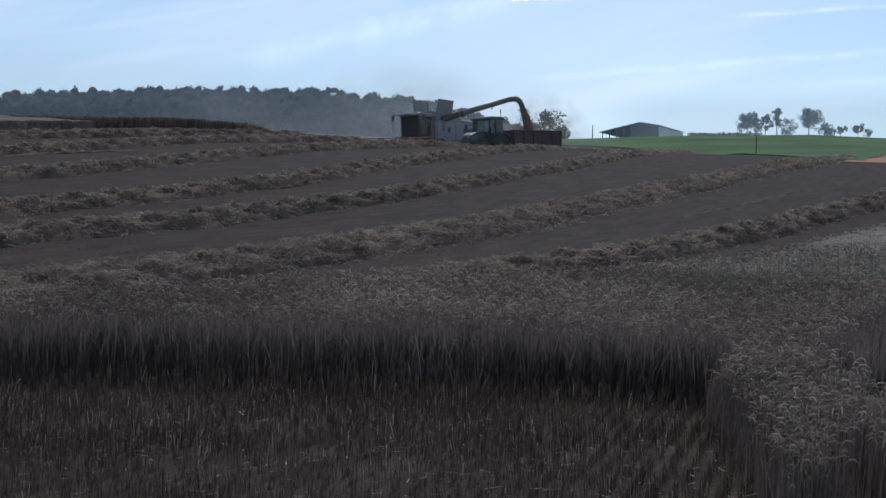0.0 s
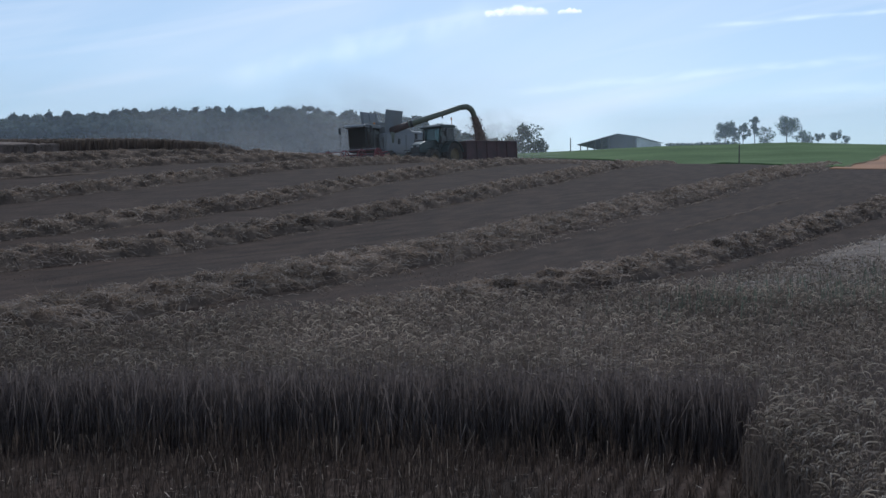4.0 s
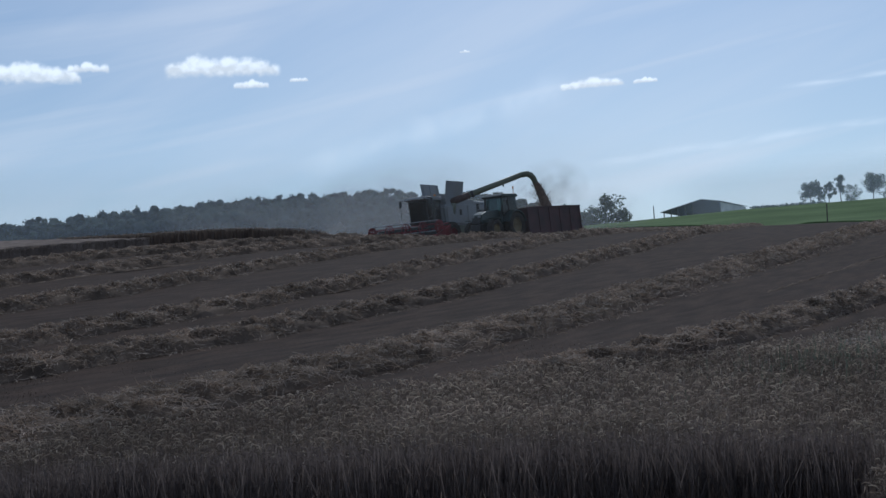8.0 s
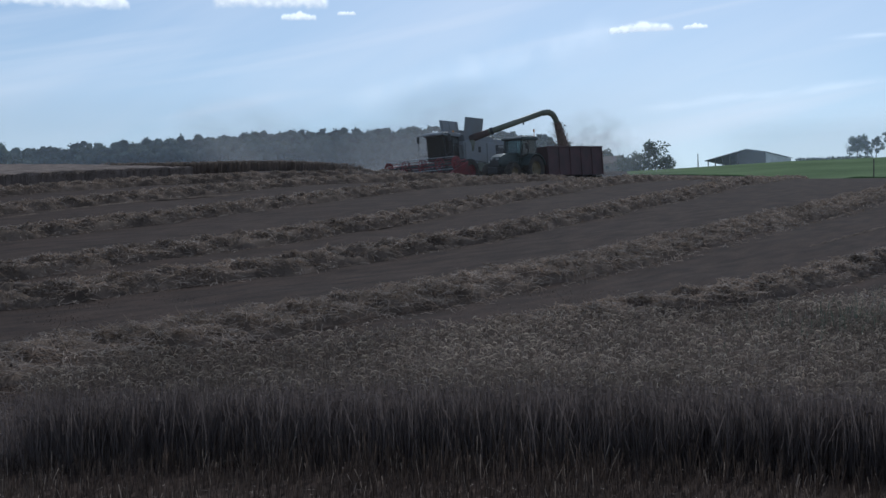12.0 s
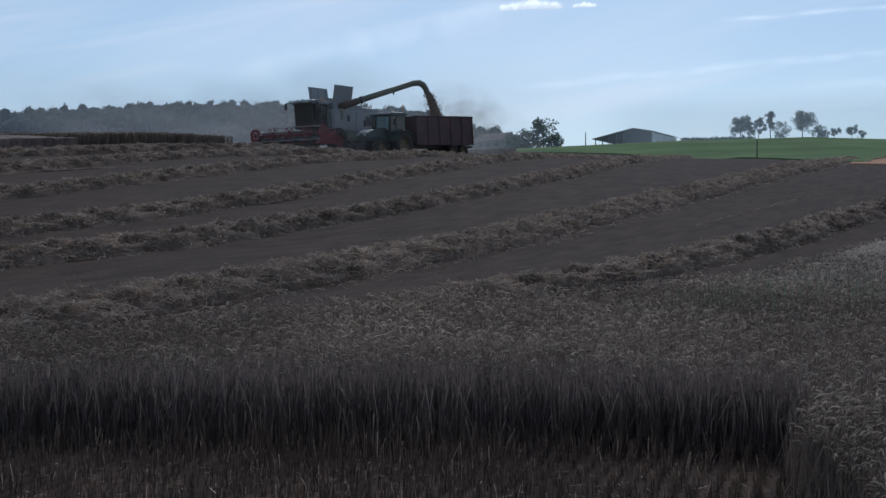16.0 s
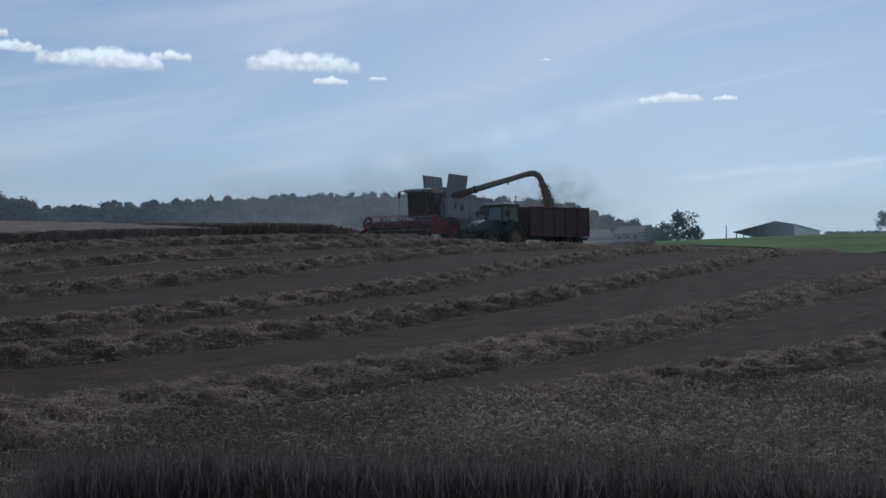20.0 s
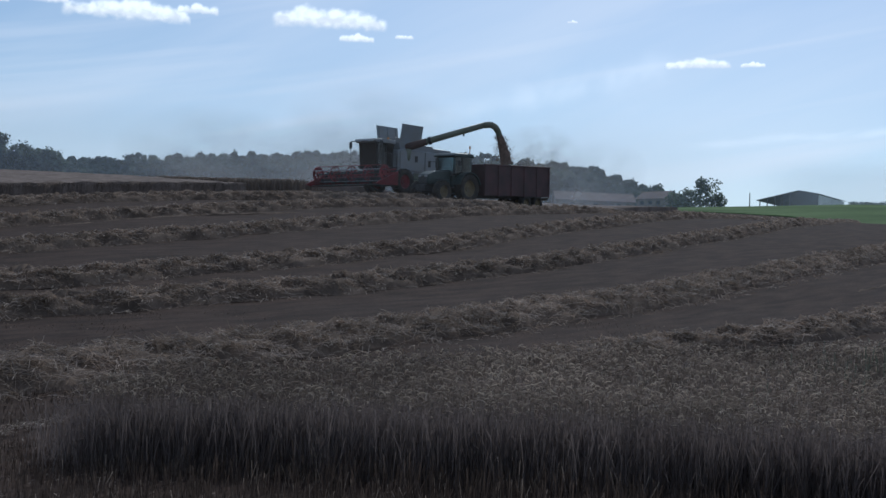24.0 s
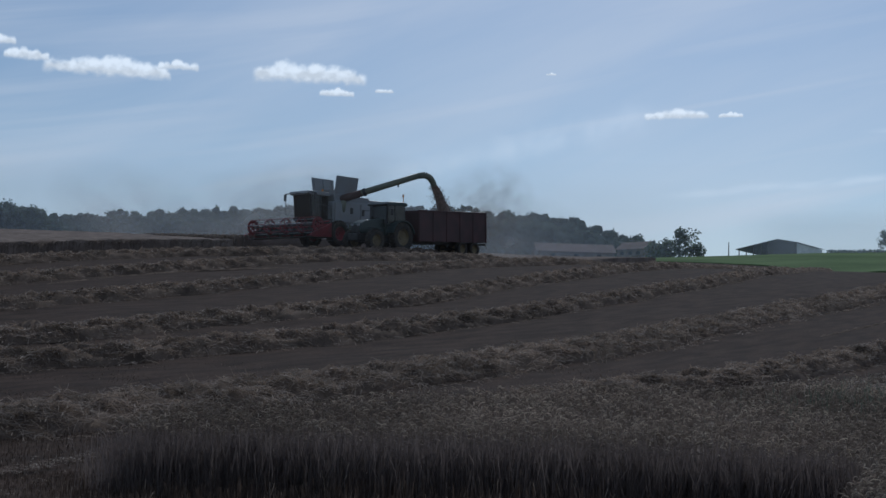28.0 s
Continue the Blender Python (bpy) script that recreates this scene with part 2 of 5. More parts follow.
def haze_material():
    """A see-through tone that paints summer haze over the fields, thin and paler than what lies behind it."""
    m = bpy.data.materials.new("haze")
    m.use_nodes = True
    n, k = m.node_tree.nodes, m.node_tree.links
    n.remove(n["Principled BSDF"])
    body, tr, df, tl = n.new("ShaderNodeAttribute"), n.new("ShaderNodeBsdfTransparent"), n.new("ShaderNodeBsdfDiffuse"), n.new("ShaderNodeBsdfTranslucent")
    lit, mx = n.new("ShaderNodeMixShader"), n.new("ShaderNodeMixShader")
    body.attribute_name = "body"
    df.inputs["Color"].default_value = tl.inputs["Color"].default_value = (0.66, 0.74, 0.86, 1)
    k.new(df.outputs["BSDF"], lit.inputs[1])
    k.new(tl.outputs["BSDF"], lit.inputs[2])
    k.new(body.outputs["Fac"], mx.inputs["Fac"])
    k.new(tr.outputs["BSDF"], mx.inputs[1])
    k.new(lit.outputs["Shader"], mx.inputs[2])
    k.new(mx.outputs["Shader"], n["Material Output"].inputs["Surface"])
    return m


HAZE = haze_material()


def cloud_material():
    """Cloud far behind everything that glows in place of sunlight, thin towards its rim and painted duller below."""
    m = bpy.data.materials.new("cloud")
    m.use_nodes = True
    n, k = m.node_tree.nodes, m.node_tree.links
    n.remove(n["Principled BSDF"])
    body, lit = n.new("ShaderNodeAttribute"), n.new("ShaderNodeAttribute")
    body.attribute_name, lit.attribute_name = "body", "lit"
    tr, em, mx = n.new("ShaderNodeBsdfTransparent"), n.new("ShaderNodeEmission"), n.new("ShaderNodeMixShader")
    em.inputs["Color"].default_value = (0.97, 0.98, 1.0, 1)
    gain = n.new("ShaderNodeMath")
    gain.operation = "MULTIPLY"
    gain.inputs[1].default_value = 1.12
    k.new(lit.outputs["Fac"], gain.inputs[0])
    k.new(gain.outputs["Value"], em.inputs["Strength"])
    k.new(body.outputs["Fac"], mx.inputs["Fac"])
    k.new(tr.outputs["BSDF"], mx.inputs[1])
    k.new(em.outputs["Emission"], mx.inputs[2])
    k.new(mx.outputs["Shader"], n["Material Output"].inputs["Surface"])
    return m


CLOUD = cloud_material()

# ---- lie of the land ----
SLOPE = [-0.0279, -0.8127, 8.5141, -3.6717, 0.5511, -0.0161, 0.3593, -0.8717, -0.4549, 0.3465, -0.0431, 2.1289, -1.4583, 0.0966, 0.1109, 0.6868, 0.2689, -0.1122, 0.6888, -0.3926, -0.1954]
POWERS = [(i, j) for i in range(6) for j in range(6 - i)]
RISE_AZ = [-60, -40, -30, -24, -17, -10, -5, 0, 4, 10, 15, 19, 25, 28, 60]
RISE_EL = [4.6, 5.1, 5.55, 5.8, 5.95, 5.85, 5.7, 5.6, 5.75, 5.98, 6.02, 5.8, 5.5, 5.45, 5]
PSI = radians(28)
ALONG, ACROSS = np.array([math.sin(PSI), math.cos(PSI)]), np.array([-math.cos(PSI), math.sin(PSI)])


def smooth(a, b, x):
    u = np.clip((np.asarray(x, float) - a) / (b - a), 0, 1)
    return u * u * (3 - 2 * u)


def ground_z(x, y):
    """The height of the ground: a slope that rises from the camera to a long brow and on to the hill behind."""
    x, y = np.asarray(x, float), np.asarray(y, float)
    dist, az = np.hypot(x, y), np.degrees(np.arctan2(x, y))
    fade = 1 - smooth(48, 115, np.abs(az))
    a = np.radians(np.clip(az, -48, 48))
    k = np.minimum(dist, 180)
    px, py = k * np.sin(a) / 50, k * np.cos(a) / 50
    near = sum(c * px ** i * py ** j for c, (i, j) in zip(SLOPE, POWERS))
    reach = np.minimum(dist, 900)
    far = 1.65 + reach * np.tan(np.radians(np.interp(az, RISE_AZ, RISE_EL)))
    # dip behind the brow and swell beside it, fitted to the camera's view
    near = near - (0.62 * smooth(112.3, 115.4, y) + 0.55 * smooth(115.8, 118.2, y) + 0.2 * smooth(118.2, 122, y)) * (1 - smooth(126, 140, y)) * np.exp(-((x - 0.0) / 22.0) ** 4) + 0.35 * np.exp(-((x + 15.5) / 8.0) ** 2 - ((y - 105.0) / 9.0) ** 2) - 0.62 * np.exp(-((x + 2.5) / 7.0) ** 2 - ((y - 106.0) / 7.5) ** 2)
    near = near - 0.6 * np.exp(-((x - 8.0) / 8.0) ** 2 - ((y - 120.0) / 8.0) ** 2)
    b = smooth(120, 180, dist)
    return (near * (1 - b) + far * b) * fade * (1 - smooth(900, 2200, dist)) - smooth(900, 2200, dist) * 6


def field(s, off):
    """From metres along and across the windrows to x, y."""
    s, off = np.asarray(s, float), np.asarray(off, float)
    return s * ALONG[0] + off * ACROSS[0], s * ALONG[1] + off * ACROSS[1]


def through_nodes(values):
    """The cubic through four offsets, at 15, 45, 75 and 105 m along the rows."""
    return np.poly1d(np.polyfit([15, 45, 75, 105], values, 3))


ROWS = [  # offsets, first and last metre
    (through_nodes([12.7, 9.9, 9.7, 12.0]), 19, 104),
    (through_nodes([16.5, 17.5, 18.9, 21.5]), -6, 108),
    (through_nodes([24.6, 24.5, 28.6, 34.0]), -8, 110),
    (through_nodes([29.9, 30.4, 36.0, 39.5]), -8, 112),
    (through_nodes([36.6, 38.7, 43.2, 44.0]), -8, 112),
    (through_nodes([41.2, 46.5, 50.0, 47.5]), -8, 114),
    (through_nodes([45.5, 54.0, 56.5, 50.8]), -8, 116),
]
CROP_EDGE = through_nodes([50.5, 58.5, 61.5, 54.6])


# ---- mesh helpers ----
def mesh_from(name, verts, quads, mats, index=None, shade=False):
    """A mesh from arrays of corners and of four-cornered faces."""
    verts, quads = np.asarray(verts, np.float32), np.asarray(quads, np.int32)
    me = bpy.data.meshes.new(name)
    me.vertices.add(len(verts))
    me.vertices.foreach_set("co", verts.ravel())
    me.loops.add(quads.size)
    me.loops.foreach_set("vertex_index", quads.ravel())
    me.polygons.add(len(quads))
    me.polygons.foreach_set("loop_start", np.arange(0, quads.size, 4, dtype=np.int32))
    for m in mats if isinstance(mats, (list, tuple)) else [mats]:
        me.materials.append(m)
    if index is not None:
        me.polygons.foreach_set("material_index", np.asarray(index, np.int32))
    if shade:
        me.polygons.foreach_set("use_smooth", np.ones(len(quads), bool))
    me.update(calc_edges=True)
    return me


def sheet(name, X, Y, Z, mat, shade=True):
    """A mesh over a grid of points."""
    r, c = X.shape
    idx = np.arange(r * c).reshape(r, c)
    q = np.stack([idx[:-1, :-1], idx[:-1, 1:], idx[1:, 1:], idx[1:, :-1]], -1).reshape(-1, 4)
    return mesh_from(name, np.stack([X, Y, Z], -1).reshape(-1, 3), q, mat, shade=shade)


def part(name, bm, mat, parent, label="", smooth_faces=False):
    me = bpy.data.meshes.new(name)
    bmesh.ops.recalc_face_normals(bm, faces=bm.faces)
    bm.to_mesh(me)
    bm.free()
    me.materials.append(mat)
    if smooth_faces:
        me.polygons.foreach_set("use_smooth", np.ones(len(me.polygons), bool))
    ob = new(name, me)
    ob.parent = parent
    if label:
        tagged(ob, label)
    return ob


def box(bm, x0, x1, y0, y1, z0, z1, bevel=0.0):
    made = bmesh.ops.create_cube(bm, size=1, matrix=Matrix.Translation(((x0 + x1) / 2, (y0 + y1) / 2, (z0 + z1) / 2)) @ Matrix.Diagonal((x1 - x0, y1 - y0, z1 - z0, 1)))
    if bevel:
        edges = list({e for v in made["verts"] for e in v.link_edges})
        bmesh.ops.bevel(bm, geom=edges, offset=bevel, segments=2, affect="EDGES", profile=0.5)
    return bm


def prism(bm, outline, y0, y1, bevel=0.0):
    """A flat outline of (x, z) points drawn out from y0 to y1."""
    a = [bm.verts.new((x, y0, z)) for x, z in outline]
    b = [bm.verts.new((x, y1, z)) for x, z in outline]
    n = len(outline)
    faces = [bm.faces.new(a), bm.faces.new(b[::-1])] + [bm.faces.new((a[i], b[i], b[(i + 1) % n], a[(i + 1) % n])) for i in range(n)]
    if bevel:
        bmesh.ops.bevel(bm, geom=list({e for f in faces for e in f.edges}), offset=bevel, segments=2, affect="EDGES", profile=0.5)
    return bm


def tube(bm, p0, p1, r0, r1=None, n=10):
    p0, p1 = Vector(p0), Vector(p1)
    d = p1 - p0
    bmesh.ops.create_cone(bm, cap_ends=True, segments=n, radius1=r0, radius2=r0 if r1 is None else r1, depth=d.length,
                          matrix=Matrix.Translation((p0 + p1) / 2) @ d.to_track_quat("Z", "Y").to_matrix().to_4x4())
    return bm


def revolve(bm, profile, n=28):
    """Turn a closed profile of (radius, y) about the y axis."""
    rings = []
    for i in range(n):
        a = 2 * math.pi * i / n
        rings.append([bm.verts.new((r * math.cos(a), y, r * math.sin(a))) for r, y in profile])
    m = len(profile)
    for i in range(n):
        for j in range(m):
            bm.faces.new((rings[i][j], rings[i][(j + 1) % m], rings[(i + 1) % n][(j + 1) % m], rings[(i + 1) % n][j]))
    return bm


def bm_():
    return bmesh.new()


def inside(poly, x, y):
    """Which points lie inside a plan outline."""
    hit = np.zeros(np.shape(x), bool)
    for (ax, ay), (bx, by) in zip(poly, poly[1:] + poly[:1]):
        cross = (ay > y) != (by > y)
        hit ^= cross & (x < (bx - ax) * (y - ay) / (by - ay + 1e-12) + ax)
    return hit


def grass(rng, x, y, z, height, width, lean, ear=0.0, ear_width=0.012, wind=(0.0, 0.0)):
    """Blades that stand at the given points: a bent stalk of two pieces and, for ear > 0, a nodding ear. Returns corners, faces, and which faces are ears."""
    n = len(x)
    yaw, ang = rng.uniform(0, 2 * np.pi, n), rng.uniform(0, 2 * np.pi, n)
    tilt = np.abs(rng.normal(0, lean, n))
    lx, ly = np.cos(ang) * tilt + wind[0], np.sin(ang) * tilt + wind[1]
    sx, sy = np.cos(yaw) * width / 2, np.sin(yaw) * width / 2
    hgt = height * rng.uniform(0.82, 1.1, n)
    pts = [(0, 0), (0.55, 0.4), (1.0, 1.0)]
    V = []
    for u, b in pts:
        cx, cy, cz = x + lx * hgt * b, y + ly * hgt * b, z + hgt * u
        V += [np.stack([cx - sx, cy - sy, cz], -1), np.stack([cx + sx, cy + sy, cz], -1)]
    faces = [(0, 1, 3, 2), (2, 3, 5, 4)]
    kinds = [0, 0]
    if ear:
        dx, dy = np.cos(ang + rng.normal(0, 0.6, n)), np.sin(ang + rng.normal(0, 0.6, n))
        dx, dy = dx + wind[0] * 3, dy + wind[1] * 3
        el = ear * rng.uniform(0.75, 1.2, n)
        drop = rng.uniform(-0.7, 0.55, n)
        tx, ty, tz = x + lx * hgt, y + ly * hgt, z + hgt
        hook = rng.uniform(0.15, 1.0, n)
        p1 = (tx + dx * el * 0.22, ty + dy * el * 0.22, tz + el * (0.34 - 0.12 * hook))
        p2 = (tx + dx * el * (0.55 + 0.05 * hook), ty + dy * el * (0.55 + 0.05 * hook), tz + el * (0.55 - 0.5 * hook))
        p3 = (tx + dx * el * (0.92 - 0.25 * hook), ty + dy * el * (0.92 - 0.25 * hook), tz + el * (0.72 - 1.25 * hook))
        spine = ((tx, ty, tz, 0.45), (*p1, 1.0), (*p2, 1.0), (*p3, 0.25))
        for ux, uy, uz in ((-dy, dx, 0 * dx), (0 * dx, 0 * dx, 1 + 0 * dx)):
            k = len(V)
            for cx, cy, cz, w in spine:
                h = ear_width / 2 * w
                V += [np.stack([cx - ux * h, cy - uy * h, cz - uz * h], -1), np.stack([cx + ux * h, cy + uy * h, cz + uz * h], -1)]
            faces += [(k, k + 1, k + 3, k + 2), (k + 2, k + 3, k + 5, k + 4), (k + 4, k + 5, k + 7, k + 6)]
            kinds += [1, 1, 1]
    V = np.stack(V, 1)
    m = V.shape[1]
    F = (np.arange(n) * m)[:, None, None] + np.array(faces)[None]
    return V.reshape(-1, 3), F.reshape(-1, 4), np.tile(kinds, n)


def scatter(rng, poly, density):
    """Random points in an outline, at so many a square metre."""
    xs, ys = [p[0] for p in poly], [p[1] for p in poly]
    n = int((max(xs) - min(xs)) * (max(ys) - min(ys)) * density)
    x, y = rng.uniform(min(xs), max(xs), n), rng.uniform(min(ys), max(ys), n)
    ok = inside(poly, x, y)
    return x[ok], y[ok]


def joined(blocks):
    """Several (corners, faces, kinds) as one."""
    V, F, K, base = [], [], [], 0
    for v, f, k in blocks:
        V.append(v), F.append(f + base), K.append(k)
        base += len(v)
    return np.concatenate(V), np.concatenate(F), np.concatenate(K)


def wave(x, y, size, seed=0.0):
    """Cheap smooth relief between -1 and 1."""
    u, v = np.asarray(x) / size, np.asarray(y) / size
    return (np.sin(u * 1.7 + v * 0.9 + seed) + np.sin(v * 2.3 - u * 0.7 + seed * 1.7) + np.sin(u * 3.1 + v * 2.7 + seed * 2.9) * 0.6 + np.sin(u * 5.3 - v * 4.1 + seed * 0.6) * 0.4) / 3.0


# ---- ground ----
def build_ground():
    az = np.radians(np.concatenate([np.arange(-180, -52, 8), np.arange(-52, 52, 0.5), np.arange(52, 181, 8)]))
    dist = np.concatenate([np.arange(0, 4, 1.0), np.arange(4, 40, 0.4), np.arange(40, 130, 1.0), np.geomspace(130, 4500, 50)])
    A, R = np.meshgrid(az, dist)
    X, Y = R * np.sin(A), R * np.cos(A)
    Z = ground_z(X, Y) + wave(X, Y, 1.1, 2.0) * 0.025 * (R < 60) + wave(X, Y, 6.0, 5.0) * 0.05 * smooth(20, 40, R)
    tagged(new("ground", sheet("ground", X, Y, Z, SOIL)), "brown harvested field soil with short stubble", "ground", kind="structure")


build_ground()

GREEN_IN = ([2.0, 4.2, 8.0, 12.4, 15.5, 17.0, 20.5], [158, 155, 140, 116, 104, 99, 96])


def build_field_patch(name, mat, az0, az1, inner, outer, left_edge, right_edge, tall, label):
    """A field of another crop on the hill, a low raised sheet with a near edge of its own."""
    u = np.linspace(0, 1, 90)
    v = np.concatenate([[0, 0], np.linspace(0, 1, 60) ** 1.7])
    U, V = np.meshgrid(u, v)
    a_mid = az0 + (az1 - az0) * U
    R = inner(a_mid) + (outer - inner(a_mid)) * V
    A = left_edge(R) + (right_edge(R) - left_edge(R)) * U
    X, Y = R * np.sin(np.radians(A)), R * np.cos(np.radians(A))
    Z = ground_z(X, Y) + tall + wave(X, Y, 2.0, 1.0) * tall * 0.25
    Z[0] -= tall + 0.05
    tagged(new(name, sheet(name, X, Y, Z, mat)), label, "field", kind="structure")


def field_edge(R):
    """The bearing at which the green crop gives way to the tan field."""
    return np.interp(R, [94, 105, 141, 165, 178], [16.9, 17.3, 18.4, 19.3, 20.1])


build_field_patch("green_field", MAIZE, 2.0, 18.0, lambda a: np.interp(a, *GREEN_IN), 900.0, lambda R: 2.0 + 0 * R, field_edge, 0.11, "low green crop field on the far hillside")
build_field_patch("tan_field", TAN, 17.0, 50.0, lambda a: 94 + 0 * a, 900.0, lambda R: field_edge(R) - 0.4, lambda R: 50 + 0 * R, 0.07, "bare tan harvested field on the far hillside")
build_field_patch("grass_verge", VERGE, 17.0, 18.0, lambda a: 98 + 0 * a, 170.0, field_edge, lambda R: field_edge(R) + 0.16 + 0.08 * np.sin(R * 0.4), 0.12, "strip of dry pale grass between the two fields")


def build_windrows():
    rng = np.random.default_rng(5)
    for row, (curve, s0, s1) in enumerate(ROWS):
        s = np.arange(s0, s1, 0.22)
        w = np.linspace(-1, 1, 15)
        S, W = np.meshgrid(s, w, indexing="ij")
        centre = curve(S) + wave(S, S * 0 + row * 7, 3.0, row) * 0.22
        near_end = smooth(s0, s0 + 2.5, S)
        half = (0.6 + 0.16 * wave(S, S * 0 + row, 2.1, row * 3.1)) * (1.35 if row == 1 else 1.0)
        X, Y = field(S, centre + W * half)
        lump = 0.62 + 0.38 * wave(S, W * 3, 0.62, row * 5.0) + 0.25 * wave(S, W * 4, 0.25, row * 2.0)
        H = 0.56 * np.maximum(0, 1 - np.abs(W) ** 2.6) ** 0.75 * np.maximum(0.15, lump) * near_end * (1 - 0.5 * smooth(84, 98, S))
        X += wave(S, W * 5, 0.3, row) * 0.06
        Z = ground_z(X, Y) - 0.03 + H + rng.uniform(-0.03, 0.03, H.shape) * (H > 0.05)
        ridge = tagged(new("windrow", sheet("windrow", X, Y, Z, ROWMAT, shade=False)), "long ridge of tan cut straw lying on the stubble", "straw windrow", "straw windrows on the slope")
        # loose straw on the ridge, thinner where it lies far off
        blocks = []
        for a in np.arange(s0, s1, 3.0):
            bx, by = field(a, curve(a))
            far = math.hypot(float(bx), float(by))
            n = int(3.0 * np.interp(far, [10, 20, 35, 60, 100], [1000, 900, 480, 210, 80]))
            t = rng.uniform(a, a + 3.0, n)
            q = np.clip(rng.normal(0, 0.42, n), -1.2, 1.2)
            cx, cy = field(t, curve(t) + wave(t, t * 0 + row * 7, 3.0, row) * 0.22 + q * (1.3 if row == 1 else 0.72))
            lum = 0.62 + 0.38 * wave(t, q * 3, 0.62, row * 5.0)
            cz = ground_z(cx, cy) + 0.5 * np.maximum(0, 1 - np.abs(q / 0.85) ** 2.6) ** 0.75 * np.maximum(0.15, lum) * smooth(s0, s0 + 2.5, t) * (1 - 0.5 * smooth(84, 98, t))
            length, wd = rng.uniform(0.12, 0.46 if far < 26 else 0.36, n), np.interp(far, [10, 30, 100], [0.006, 0.011, 0.028])
            ang, up = rng.uniform(0, 2 * np.pi, n), rng.normal(0.1, 0.36, n)
            d = np.stack([np.cos(ang) * np.cos(up), np.sin(ang) * np.cos(up), np.sin(up)], -1)
            side = np.stack([-np.sin(ang), np.cos(ang), 0.6 * np.ones(n)], -1) * wd / 2
            c = np.stack([cx, cy, cz + 0.02], -1)
            e0, e1 = c - d * length[:, None] / 2, c + d * length[:, None] / 2
            mid = c + np.stack([0 * cx, 0 * cx, rng.uniform(0, 0.05, n)], -1)
            V = np.stack([e0 - side, e0 + side, mid - side, mid + side, e1 - side, e1 + side], 1)
            F = (np.arange(n) * 6)[:, None, None] + np.array([(0, 1, 3, 2), (2, 3, 5, 4)])[None]
            blocks.append((V.reshape(-1, 3), F.reshape(-1, 4), np.zeros(2 * n, int)))
        V, F, K = joined(blocks)
        loose = new("loose_straw", mesh_from("loose_straw", V, F, STRAW))
        loose.parent = ridge
        tagged(loose, "pale loose straw stalks", kind="stuff")


build_windrows()

# the block of standing wheat nearest to the camera
NEAR_WALL = [(-4.75, 13.3), (-3.4, 13.55), (-1.5, 13.7), (0.5, 13.55), (2.0, 13.25), (3.2, 12.65)]
TONGUE_L = [(2.98, 11.4), (2.84, 10.1), (2.66, 8.4), (2.4, 6.6), (2.15, 5.3)]
TONGUE_R = [(2.95, 5.2), (3.15, 6.9), (3.35, 8.4), (3.65, 10.4)]
RIGHT_WALL = [(4.2, 12.5), (5.3, 15.0), (6.9, 18.2), (9.6, 22.6), (12.6, 27.2), (16.5, 32.0), (25.0, 42.0), (42.0, 61.0), (62.0, 80.0)]
FAR_EDGE = [(60.0, 100.0), (46.0, 93.0), (34.5, 78.0), (23.2, 57.6), (17.3, 46.5), (13.5, 38.4), (10.3, 33.4), (5.9, 26.2), (3.2, 23.4), (0.6, 22.4), (-1.1, 21.0), (-2.5, 19.6), (-3.8, 18.0), (-4.9, 16.2), (-5.2, 14.6)]
WHEAT = NEAR_WALL + TONGUE_L + TONGUE_R + RIGHT_WALL + FAR_EDGE


def edge_depth(poly, x, y):
    """How far inside the outline's edge each point lies."""
    best = np.full(np.shape(x), 1e9)
    for (ax, ay), (bx, by) in zip(poly, poly[1:] + poly[:1]):
        dx, dy = bx - ax, by - ay
        t = np.clip(((x - ax) * dx + (y - ay) * dy) / (dx * dx + dy * dy), 0, 1)
        best = np.minimum(best, np.hypot(x - ax - t * dx, y - ay - t * dy))
    return best


